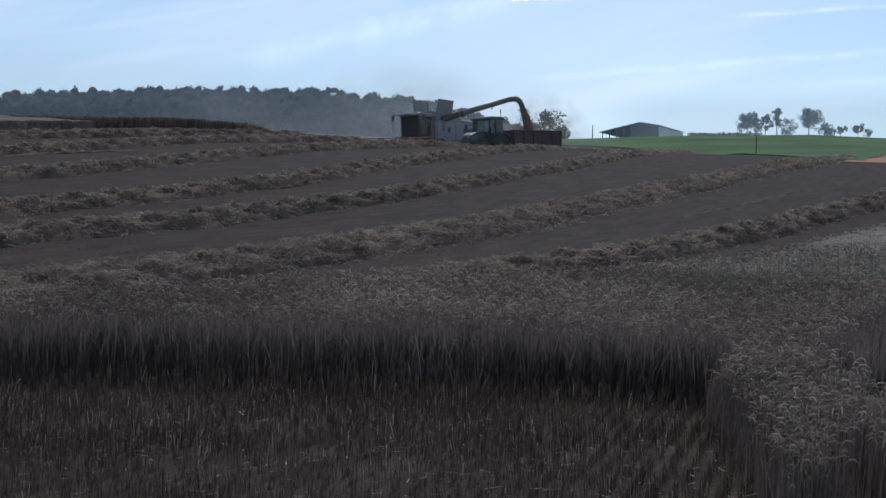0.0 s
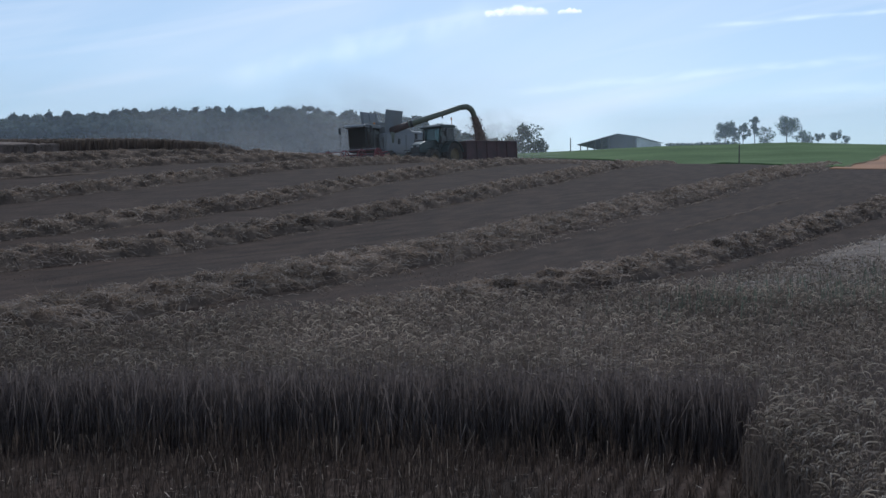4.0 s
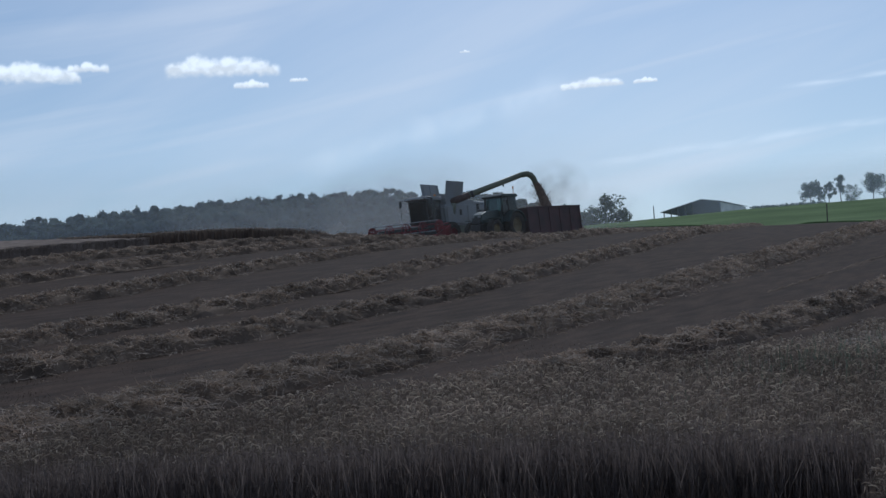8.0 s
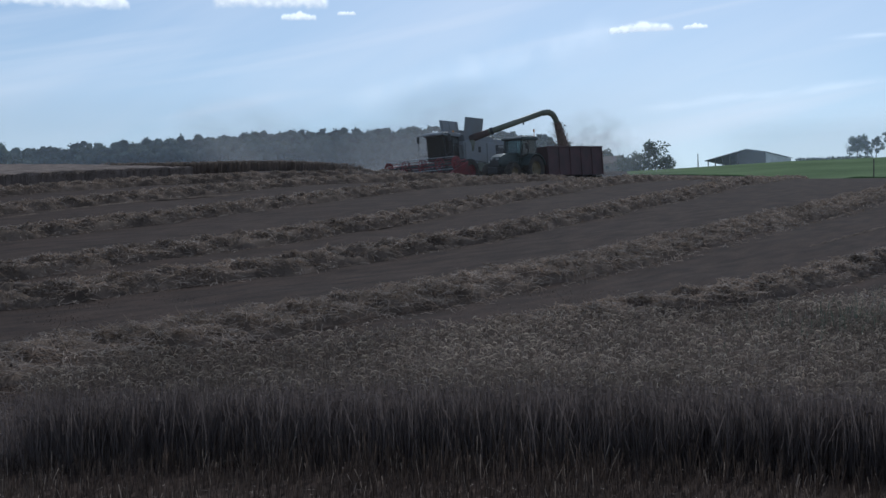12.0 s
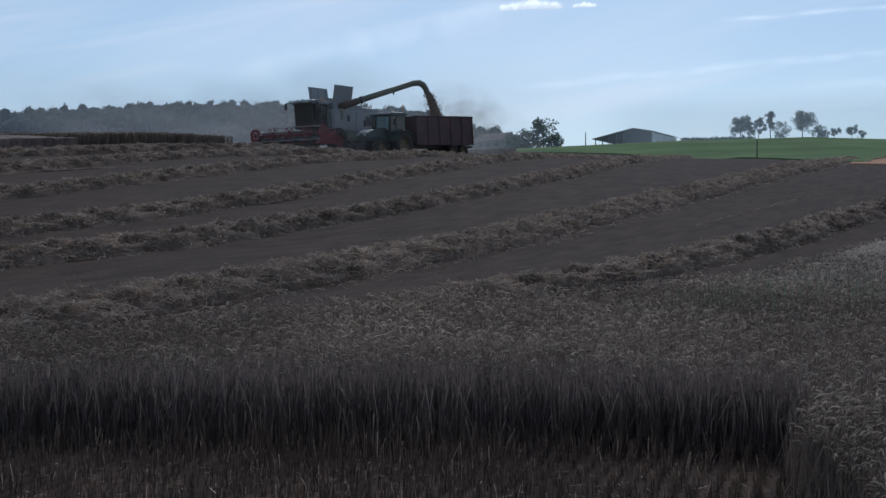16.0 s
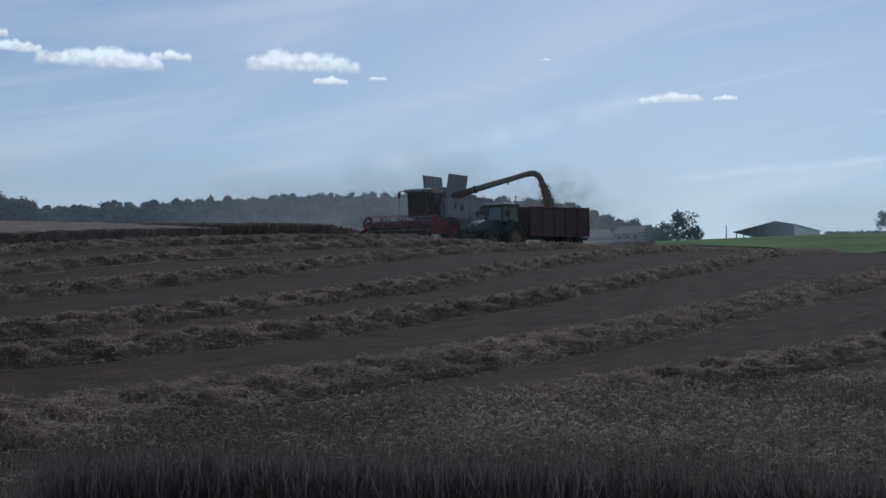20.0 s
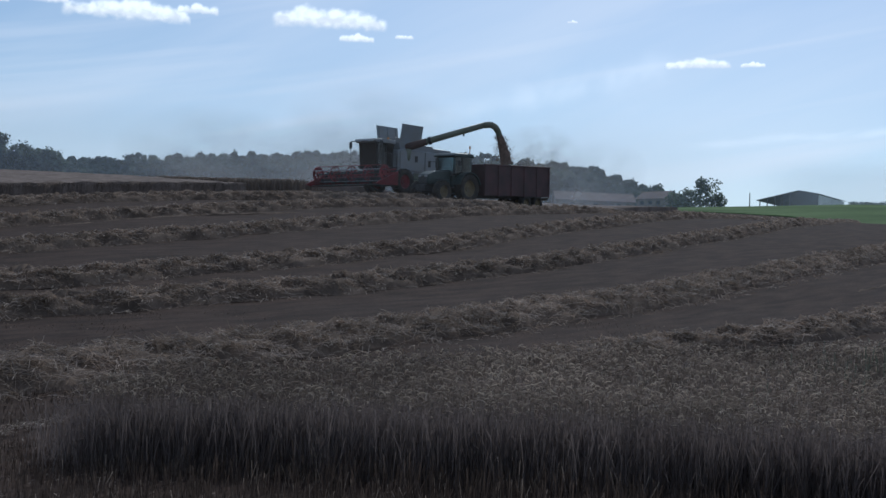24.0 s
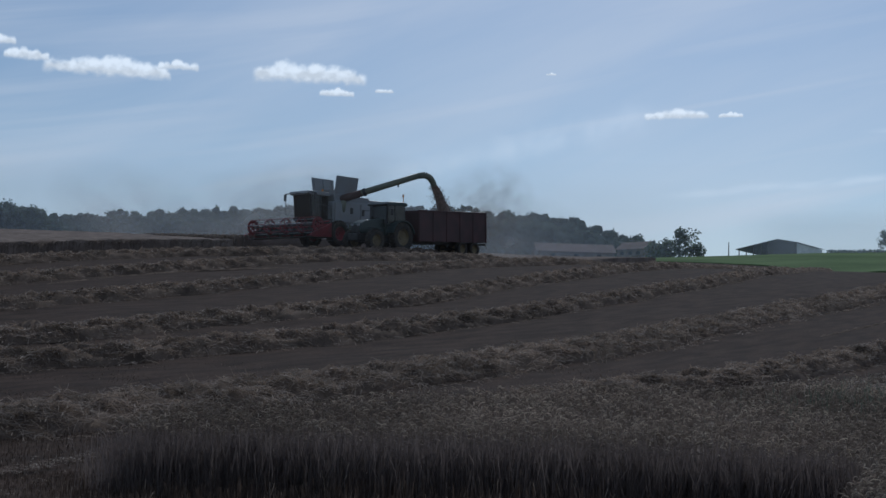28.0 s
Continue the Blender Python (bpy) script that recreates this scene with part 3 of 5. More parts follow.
def build_near_wheat():
    rng = np.random.default_rng(11)
    blocks = []
    for r0, r1, density, width, ear, ew in ((4, 11, 165, 0.004, 0.11, 0.0082), (11, 17, 210, 0.005, 0.11, 0.0095), (17, 25, 150, 0.007, 0.11, 0.014), (25, 31, 60, 0.008, 0.11, 0.018)):
        x, y = scatter(rng, [p for p in WHEAT], density)
        d = np.hypot(x, y)
        keep = (d >= r0) & (d < r1)
        x, y = x[keep], y[keep]
        tall = 0.70 + 0.05 * wave(x, y, 1.2, 3.0)
        blocks.append(grass(rng, x, y, ground_z(x, y), tall, width, 0.10, ear, ew, wind=(0.03, -0.02)))
    # further off only the bent ears on top of the crop show
    for r0, r1, density, long, wide in ((24, 34, 130, 0.11, 0.016), (34, 50, 70, 0.13, 0.026), (50, 75, 32, 0.2, 0.045), (75, 115, 10, 0.3, 0.09)):
        x, y = scatter(rng, [p for p in WHEAT], density)
        d = np.hypot(x, y)
        keep = (d >= r0) & (d < r1)
        x, y, n = x[keep], y[keep], int(keep.sum())
        ang, up = rng.uniform(0, 2 * np.pi, n), rng.normal(0, 0.35, n)
        z = ground_z(x, y) + 0.7 + rng.normal(0, 0.025, n)
        h = long * rng.uniform(0.6, 1.2, n) / 2
        a = np.stack([np.cos(ang) * np.cos(up) * h, np.sin(ang) * np.cos(up) * h, np.sin(up) * h], -1)
        b = np.stack([-np.sin(ang) * wide / 2, np.cos(ang) * wide / 2, rng.normal(0, wide * 0.2, n)], -1)
        c = np.stack([x, y, z], -1)
        blocks.append((np.stack([c - a - b * 0.4, c - a * 0.2 - b, c + a, c - a * 0.2 + b], 1).reshape(-1, 3), np.arange(4 * n).reshape(-1, 4), np.full(n, 4)))
    # a denser fringe along the cut walls: leaves and stalks with shade in their colour
    walls = []
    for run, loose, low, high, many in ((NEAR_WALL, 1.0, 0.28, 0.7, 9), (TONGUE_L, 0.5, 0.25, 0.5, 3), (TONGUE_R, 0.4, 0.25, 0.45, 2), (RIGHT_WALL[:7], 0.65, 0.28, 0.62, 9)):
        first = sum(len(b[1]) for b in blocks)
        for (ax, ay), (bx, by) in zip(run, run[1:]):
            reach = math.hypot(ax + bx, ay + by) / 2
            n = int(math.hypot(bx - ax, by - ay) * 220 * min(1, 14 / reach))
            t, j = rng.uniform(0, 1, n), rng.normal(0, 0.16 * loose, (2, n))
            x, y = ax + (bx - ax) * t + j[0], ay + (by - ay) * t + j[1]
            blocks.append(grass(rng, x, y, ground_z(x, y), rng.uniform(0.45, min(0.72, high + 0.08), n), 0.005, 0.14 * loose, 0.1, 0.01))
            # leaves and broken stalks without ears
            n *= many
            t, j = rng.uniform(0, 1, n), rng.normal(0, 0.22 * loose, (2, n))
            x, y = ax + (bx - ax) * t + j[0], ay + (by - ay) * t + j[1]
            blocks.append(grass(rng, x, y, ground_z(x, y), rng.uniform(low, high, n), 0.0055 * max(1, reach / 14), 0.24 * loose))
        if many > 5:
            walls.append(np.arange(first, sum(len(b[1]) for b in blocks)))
    # stalks that lean out of the tongue's side
    n = 260
    t = rng.uniform(0, 1, n)
    x, y = 2.8 - 0.5 * t + rng.normal(0, 0.06, n), 11.6 - 4.8 * t
    blocks.append(grass(rng, x, y, ground_z(x, y), 0.62, 0.006, 0.1, 0.1, 0.01, wind=(0.42, 0.1)))
    V, F, K = joined(blocks)
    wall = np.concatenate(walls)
    # the ears here take the wall's painted shade too
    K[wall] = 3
    tops = K == 4
    K[tops] = np.where(rng.uniform(0, 1, int(tops.sum())) < 0.3, 2, 5)
    # every fifth ear takes the paler copy, its highlight put into the colour
    ears = np.flatnonzero(K == 1)
    K[K == 5] = 1
    K[ears[np.repeat(rng.uniform(0, 1, len(ears) // 6) < 0.28, 6)]] = 2
    wheat = tagged(new("standing_wheat", mesh_from("standing_wheat", V, F, [STALK, EAR, EAR_PALE, SHADED_STALK], K)), "ripe standing wheat with nodding ears and a freshly cut edge", "wheat crop", kind="stuff")
    # the mass of leaves and stalks inside
    gx, gy = np.meshgrid(np.arange(-6, 62, 0.22), np.arange(5, 100, 0.22))
    ok = inside(WHEAT, gx, gy) & (edge_depth(WHEAT, gx, gy) > np.where(gy < 12.9, 0.8, 0.14))
    idx = -np.ones(gx.shape, int)
    cells = ok[:-1, :-1] & ok[1:, :-1] & ok[:-1, 1:] & ok[1:, 1:]
    r, c = np.nonzero(cells)
    corners = np.unique(np.concatenate([(r + a) * gx.shape[1] + c + b for a in (0, 1) for b in (0, 1)]))
    lookup = -np.ones(gx.size, int)
    lookup[corners] = np.arange(len(corners))
    X, Y = gx.ravel()[corners], gy.ravel()[corners]
    far = smooth(17, 34, np.hypot(X, Y))
    Z = ground_z(X, Y) + 0.4 + 0.27 * far + wave(X, Y, 0.35, 4.0) * 0.06
    n = len(corners)
    top = np.stack([lookup[(r + a) * gx.shape[1] + c + b] for a, b in ((0, 0), (0, 1), (1, 1), (1, 0))], -1)
    skirts = []
    for a, b, dr, dc in (((0, 0), (0, 1), -1, 0), ((1, 0), (1, 1), 1, 0), ((0, 0), (1, 0), 0, -1), ((0, 1), (1, 1), 0, 1)):
        rr, cc = r + dr, c + dc
        inb = (rr >= 0) & (cc >= 0) & (rr < cells.shape[0]) & (cc < cells.shape[1])
        outer = np.ones(len(r), bool)
        outer[inb] = ~cells[rr[inb], cc[inb]]
        p, q = lookup[(r + a[0]) * gx.shape[1] + c + a[1]][outer], lookup[(r + b[0]) * gx.shape[1] + c + b[1]][outer]
        skirts.append(np.stack([p, q, q + n, p + n], -1))
    V = np.concatenate([np.stack([X, Y, Z], -1), np.stack([X, Y, ground_z(X, Y) - 0.05], -1)])
    mass = new("crop_mass", mesh_from("crop_mass", V, np.concatenate([top] + skirts), MASS))
    mass.parent = wheat


build_near_wheat()


def drill_tufts(rng, r0, r1, gap, high, blades, width):
    """Cut tufts that stand in drill rows, each a small sheaf of stalks of its own height."""
    drill = np.array([0.27, 0.963])
    k, a = np.meshgrid(np.arange(-26, 26, 0.155), np.arange(-26, 26, gap))
    k = k.ravel() + rng.normal(0, 0.012, k.size)
    a = a.ravel() + rng.uniform(-0.5, 0.5, k.size) * gap
    x, y = k * drill[1] + a * drill[0], -k * drill[0] + a * drill[1]
    d, az = np.hypot(x, y), np.degrees(np.arctan2(x, y))
    keep = (d >= r0) & (d < r1) & (az > -46) & (az < 36) & (y > 0) & ~inside(WHEAT, x, y) & (rng.uniform(0, 1, len(x)) < 0.86 + 0.14 * wave(x, y, 0.8, 3.0))
    x, y, az = x[keep], y[keep], az[keep]
    tall = high * rng.uniform(0.6, 1.2, len(x)) * (0.3 + 0.7 * smooth(-6.5, -3.2, x)) * (1 - 0.25 * smooth(17, 21, az))
    tall *= 1 + 1.6 * np.exp(-edge_depth(NEAR_WALL, x, y) / 0.7)
    n = len(x)
    x, y, tall = np.repeat(x, blades), np.repeat(y, blades), np.repeat(tall, blades)
    x, y = x + rng.normal(0, 0.02, n * blades), y + rng.normal(0, 0.02, n * blades)
    return grass(rng, x, y, ground_z(x, y) - 0.01, tall * rng.uniform(0.6, 1.1, n * blades), width, 0.2)


def build_stubble():
    rng = np.random.default_rng(17)
    blocks = [drill_tufts(rng, 4, 9, 0.075, 0.13, 7, 0.0045), drill_tufts(rng, 9, 16, 0.075, 0.15, 7, 0.0055)]
    # thinner and coarser further up the slope
    for r0, r1, density, high, width in ((16, 25, 150, 0.08, 0.008), (25, 34, 60, 0.03, 0.012)):
        half = min(0.9 * r1, 46)
        n = int(2 * half * (r1 - r0 * 0.6) * density)
        x, y = rng.uniform(-half, half, n), rng.uniform(r0 * 0.6, r1, n)
        across = x * ALONG[1] - y * ALONG[0]
        row = max(0.14, width * 14)
        move = (np.round(across / row) * row + rng.normal(0, 0.02, n) - across) * 0.7
        x, y = x + ALONG[1] * move, y - ALONG[0] * move
        d, a = np.hypot(x, y), np.degrees(np.arctan2(x, y))
        keep = (d >= r0) & (d < r1) & (a > -46) & (a < 30) & ~inside(WHEAT, x, y)
        x, y = x[keep], y[keep]
        blocks.append(grass(rng, x, y, ground_z(x, y) - 0.01, high * rng.uniform(0.4, 1.2, len(x)), width, 0.2))
    V, F, K = joined(blocks)
    K = np.repeat((rng.uniform(0, 1, len(F) // 2) < 0.06).astype(int), 2)
    tagged(new("stubble", mesh_from("stubble", V, F, [STUB, STRAW], K)), "short brown cut wheat stubble in drill rows", "stubble", kind="stuff")
    # thin pale lines of dropped straw
    for k, (wide, xs, ys) in enumerate(((0.12, [8.0, 10.0, 12.0, 17.3], [44.4, 48.1, 51.8, 62.0]), (0.16, [-21.0, -19.98, -18.13, -13.77], [53.5, 57.66, 65.1, 72.5]), (0.1, [-18.0, -16.8, -15.6, -14.0], [22.4, 23.6, 24.7, 26.2]))):
        t, w = np.meshgrid(np.linspace(0, 1, 160), np.linspace(-1, 1, 7), indexing="ij")
        body = np.maximum(0.05, 0.6 + 0.6 * wave(t * 40, w * 2, 1.0, k)) * np.clip(8 * t * (1 - t), 0, 1)
        X = np.interp(t, [0, 0.33, 0.67, 1], xs) + w * wide * (0.6 + 0.5 * body)
        Y = np.interp(t, [0, 0.33, 0.67, 1], ys)
        Z = ground_z(X, Y) - 0.02 + 0.09 * body * (1 - w ** 2) + rng.uniform(-0.015, 0.015, X.shape)
        tagged(new("straw_line", sheet("straw_line", X, Y, Z, ROWMAT, shade=False)), "thin pale line of straw dropped on the stubble", "straw", "straw lines on the stubble")
    m = 5000
    cx, cy = rng.uniform(-12, 9, m), rng.uniform(4.5, 24, m)
    ok = ~inside(WHEAT, cx, cy)
    t = rng.uniform(0, 1, 1500)
    t = t[wave(t * 60, t * 0, 1.0, 7.0) + rng.uniform(-0.5, 0.5, len(t)) > -0.15]
    near = np.interp(t, [0, 0.33, 0.67, 1], [-7.75, -7.12, -6.4, -6.1]) + rng.normal(0, 0.13, len(t)) + wave(t * 30, t * 0, 1.0, 2.0) * 0.05
    cx, cy = np.concatenate([cx[ok], near]), np.concatenate([cy[ok], np.interp(t, [0, 0.33, 0.67, 1], [9.5, 11.88, 14.7, 16.6])])
    n = len(cx)
    ang, up, length = rng.uniform(0, 2 * np.pi, n), rng.normal(0.0, 0.06, n), rng.uniform(0.04, 0.15, n)
    d = np.stack([np.cos(ang) * np.cos(up), np.sin(ang) * np.cos(up), np.sin(up)], -1) * length[:, None] / 2
    side = np.stack([-np.sin(ang), np.cos(ang), 0.0 * ang], -1) * np.interp(np.hypot(cx, cy), [8, 20, 60], [0.004, 0.006, 0.018])[:, None]
    c = np.stack([cx, cy, ground_z(cx, cy) + np.interp(np.hypot(cx, cy), [8, 18, 30], [0.07, 0.06, 0.02]) * rng.uniform(0.4, 1.2, n)], -1)
    V = np.stack([c - d - side, c - d + side, c + d + side, c + d - side], 1).reshape(-1, 3)
    tagged(new("scattered_straw", mesh_from("scattered_straw", V, np.arange(4 * n).reshape(-1, 4), [STRAW, EAR_PALE], np.arange(n) >= int(ok.sum()))), "pale bits of straw scattered on the stubble", "straw", kind="stuff")


build_stubble()


def build_weeds():
    """Green weeds that stand among the ripe wheat."""
    rng = np.random.default_rng(77)
    blocks = []
    for x0, y0, long, wide, n in ((8.6, 24.0, 3.2, 0.9, 1000), (5.2, 22.2, 1.6, 0.6, 300), (11.8, 29.5, 2.4, 0.8, 400)):
        u, v = rng.normal(0, long, n), rng.normal(0, wide, n)
        x, y = x0 + 0.62 * u - 0.78 * v, y0 + 0.78 * u + 0.62 * v
        ok = inside(WHEAT, x, y)
        blocks.append(grass(rng, x[ok], y[ok], ground_z(x[ok], y[ok]), rng.uniform(0.68, 0.9, ok.sum()), 0.012, 0.2))
    V, F, K = joined(blocks)
    tagged(new("weeds", mesh_from("weeds", V, F, WEED)), "dull green weeds among the ripe wheat", "weeds", kind="stuff")


build_weeds()

CROP_END = 70.0  # where the near crop ends along the rows, fitted to the camera's view


def build_far_crop():
    """The uncut crop beyond the windrows: a tall block with a ragged top and a cut face."""
    rng = np.random.default_rng(23)
    s = np.concatenate([np.arange(-60, CROP_END, 0.5), [CROP_END]])
    w = np.concatenate([[0, 0], np.linspace(0, 1, 70)[1:] ** 1.8 * 130])
    S, W = np.meshgrid(s, w)
    X, Y = field(S, CROP_EDGE(np.clip(S, 0, 110)) + W + wave(S, S * 0, 2.0) * 0.12)
    Z = ground_z(X, Y) + 0.72 + wave(X, Y, 0.7, 6.0) * 0.05 + rng.uniform(-0.04, 0.04, X.shape)
    Z[0] -= 0.9
    crop = tagged(new("far_wheat", sheet("far_wheat", X, Y, Z, CROP, shade=False)), "uncut block of ripe wheat beyond the straw rows", "wheat crop", kind="stuff")
    blocks = []
    for n, spread in ((5000, 0.12), (9000, 2.5)):
        t = rng.uniform(-25, CROP_END, n)
        x, y = field(t, CROP_EDGE(np.clip(t, 0, 110)) + wave(t, t * 0, 2.0) * 0.12 + np.abs(rng.normal(0, spread, n)) - 0.05)
        blocks.append(grass(rng, x, y, ground_z(x, y), 0.6, 0.012, 0.1, 0.1, 0.035))
    V, F, K = joined(blocks)
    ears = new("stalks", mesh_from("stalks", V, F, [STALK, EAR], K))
    ears.parent = crop
    tagged(ears, kind="stuff")
    # beyond the swath that has been cut
    s = np.arange(CROP_END, 135, 1.0)
    S, W = np.meshgrid(s, np.concatenate([[0], np.linspace(0, 40, 20)]))
    X, Y = field(S, CROP_EDGE(np.clip(S, 0, 110)) + 8.2 + W)
    Z = ground_z(X, Y) + 0.7 + wave(X, Y, 0.7, 6.0) * 0.06
    Z[0] -= 0.9
    tagged(new("far_wheat", sheet("far_wheat", X, Y, Z, CROP, shade=False)), "uncut wheat on the brow behind the combine", "wheat crop", kind="stuff")


build_far_crop()


# ---- trees ----
def crown_mesh(rng, lobes, count, size, mat, name="crown", hollow=0.55, stray=0.0):
    """Leaf clumps, small bent pieces facing all ways, gathered in lobes (x, y, z, rx, rz)."""
    vol = np.array([l[3] ** 2 * l[4] for l in lobes])
    pick = rng.choice(len(lobes), count, p=vol / vol.sum())
    L = np.array(lobes)[pick]
    d = rng.normal(0, 1, (count, 3))
    d /= np.linalg.norm(d, axis=1)[:, None]
    r = rng.uniform(hollow ** 3, 1.45, count) ** (1 / 3)
    r *= np.where(rng.uniform(0, 1, count) < stray, rng.uniform(1.0, 1.65, count), 1.0)
    c = L[:, :3] + d * r[:, None] * np.stack([L[:, 3], L[:, 3], L[:, 4]], -1)
    a, b = rng.normal(0, 1, (count, 3)), rng.normal(0, 1, (count, 3))
    a /= np.linalg.norm(a, axis=1)[:, None]
    b -= a * (a * b).sum(1)[:, None]
    b /= np.linalg.norm(b, axis=1)[:, None]
    sz = size * rng.uniform(0.5, 1.3, (count, 1))
    n = np.cross(a, b) * sz * 0.3
    V = np.stack([c - a * sz - b * sz * 0.4, c + b * sz * 0.7 - n, c + a * sz + b * sz * 0.2, c - b * sz * 0.8 + n], 1).reshape(-1, 3)
    return mesh_from(name, V, np.arange(4 * count).reshape(-1, 4), mat)


def lumps(rng, lobes, shrink, mat):
    """Rough solid lumps inside the foliage, which close its middle."""
    L = np.array(lobes)
    th, ph = np.meshgrid(np.linspace(0, 2 * np.pi, 9), np.linspace(0, np.pi, 6))
    unit = np.stack([np.cos(th) * np.sin(ph), np.sin(th) * np.sin(ph), np.cos(ph)], -1).reshape(-1, 3)
    V = L[:, None, :3] + unit[None] * L[:, None, [3, 3, 4]] * shrink * rng.uniform(0.8, 1.15, (len(L), len(unit), 1))
    idx = np.arange(54).reshape(6, 9)
    q = np.stack([idx[:-1, :-1], idx[:-1, 1:], idx[1:, 1:], idx[1:, :-1]], -1).reshape(-1, 4)
    F = (np.arange(len(L)) * 54)[:, None, None] + q[None]
    return mesh_from("crown_core", V.reshape(-1, 3), F.reshape(-1, 4), mat)


def tree(x, y, high, wide, seed, label, stem=0.25, leaves=900, leaf=0.34, narrow=False, airy=1.0, category="tree", group="", mat=None, lobed=0):
    rng = np.random.default_rng(seed)
    z = float(ground_z(x, y)) - 0.1
    top = tagged(new("tree", None), label, category, group)
    top.location = (x, y, z)
    bm = bm_()
    lobes = []
    r = max(0.1, high * 0.022)
    bend = rng.normal(0, 0.03, 2) * high
    crook = Vector((bend[0], bend[1], high * 0.55))
    tube(bm, (0, 0, 0), crook * 0.5, r, r * 0.75, 8)
    tube(bm, crook * 0.5, crook, r * 0.75, r * 0.45, 7)
    tube(bm, crook, (bend[0] * 1.3, bend[1] * 1.3, high * 0.92), r * 0.45, r * 0.1, 6)
    many = lobed or (40 if narrow else 72)
    for k in range(many):
        u = stem + (0.97 - stem) * (k + rng.uniform(0, 1)) / many
        ang = rng.uniform(0, 2 * math.pi)
        shape = (0.55 + 0.45 * math.sin(math.pi * min(1, (u - stem) / (1 - stem) * 0.75 + 0.2)))
        out = wide * 0.5 * (rng.uniform(0.2, 1.0) if lobed else math.sqrt(rng.uniform(0.0, 0.75))) * shape
        tip = Vector((bend[0] * u + math.cos(ang) * out, bend[1] * u + math.sin(ang) * out, high * u))
        tube(bm, (bend[0] * u, bend[1] * u, high * max(0.1, u - 0.16)), tip, r * 0.3, r * 0.06, 4)
        rr = wide * (rng.uniform(0.06, 0.13) if lobed else rng.uniform(0.07, 0.13)) * airy
        lobes.append((*tip, rr, rr * rng.uniform(0.8, 1.3)))
    lobes.append((bend[0], bend[1], high * 0.87, wide * 0.15, high * 0.1))
    part("trunk", bm, BARK, top)
    crown = new("crown", crown_mesh(rng, lobes, leaves, leaf, mat or LEAF, hollow=0.5 if airy == 1.0 else 0.1, stray=0.0 if lobed else 0.22))
    crown.parent = top
    return top


def at(az, dist):
    return dist * math.sin(radians(az)), dist * math.cos(radians(az))


def height_to(el, az, dist):
    x, y = at(az, dist)
    return 1.65 + dist * math.tan(radians(el)) - float(ground_z(x, y))


def build_trees():
    rng = random.Random(4)
    # the tall row along the top of the uncut field
    for az, el, wide, narrow in ((-39.3, 8.1, 9, 0), (-38.0, 8.2, 8, 0), (-36.0, 8.05, 7, 1), (-35.2, 8.2, 6, 1), (-34.2, 8.3, 10, 0), (-33.2, 7.5, 6, 0), (-32.1, 8.2, 5, 1), (-31.1, 8.1, 6, 1), (-30.0, 7.9, 6, 1), (-28.8, 8.2, 8, 0),
                                 (-27.5, 8.2, 8, 0), (-26.3, 7.9, 8, 0), (-25.0, 8.05, 9, 0), (-24.2, 7.9, 8, 0), (-22.9, 7.45, 5, 0), (-21.7, 6.85, 7, 0), (-21.0, 6.7, 6, 0)):
        d = 265 + rng.uniform(-8, 8)
        x, y = at(az, d)
        tree(x, y, height_to(el - 0.08, az, d), wide * (1.3 if not narrow else 0.95), rng.randrange(9999), "tall dark green broadleaf tree in the row along the field", 0.12, 7000 if not narrow else 3400, 0.24, narrow, group="tall trees along the field")
    for az in np.arange(-41, -21, 0.75):
        d = 275 + rng.uniform(-5, 5)
        x, y = at(az, d)
        tree(x, y, height_to(rng.uniform(5.9, 6.9), az, d), 8, rng.randrange(9999), "dense dark green shrub between the tall trees", 0.0, 800, 0.4, category="shrub", group="shrubs under the tall trees")
    # open-crowned trees on the green hill, their trunks bare below
    for az, el, wide, leaves, stem, lobed in ((12.52, 6.9, 6.2, 1500, 0.36, 16), (12.86, 6.75, 3.2, 420, 0.34, 8), (13.2, 6.88, 3.6, 620, 0.3, 10), (13.66, 7.1, 4.0, 760, 0.42, 10), (14.03, 6.75, 5.0, 420, 0.12, 14),
                                              (14.86, 7.07, 6.6, 1500, 0.42, 16), (15.42, 6.48, 4.6, 420, 0.14, 12), (15.66, 6.36, 3.2, 240, 0.1, 9), (16.03, 6.42, 3.2, 330, 0.4, 8), (16.69, 6.46, 3.6, 420, 0.46, 8), (17.03, 6.32, 2.4, 170, 0.2, 7)):
        d = 480 + rng.uniform(-12, 12)
        x, y = at(az, d)
        tree(x, y, height_to(el - 0.06, az, d), wide * 1.3, rng.randrange(9999), "small open-crowned tree with a bare trunk on the green hill", stem, leaves * 2, 0.21, airy=1.2, group="open trees on the hill", lobed=lobed * 2)
    for az in np.arange(10.4, 13.0, 0.28):
        d = 520
        x, y = at(az, d)
        tree(x, y, height_to(6.12, az, d), 4, rng.randrange(9999), "low hedge shrub on the hill crest", 0.0, 90, 0.4, category="shrub", group="hedge on the hill crest")
    # bushes beside the farm
    for az, el, wide, leaves in ((4.85, 6.88, 7.5, 1000), (4.3, 6.45, 6.5, 700), (3.75, 6.28, 6, 520), (5.3, 6.3, 4.5, 320)):
        d = 330
        x, y = at(az, d)
        tree(x, y, height_to(el, az, d), wide, rng.randrange(9999), "round dark green bushy tree beside the farm", 0.1, leaves, 0.3, group="bushy trees by the farm")


build_trees()


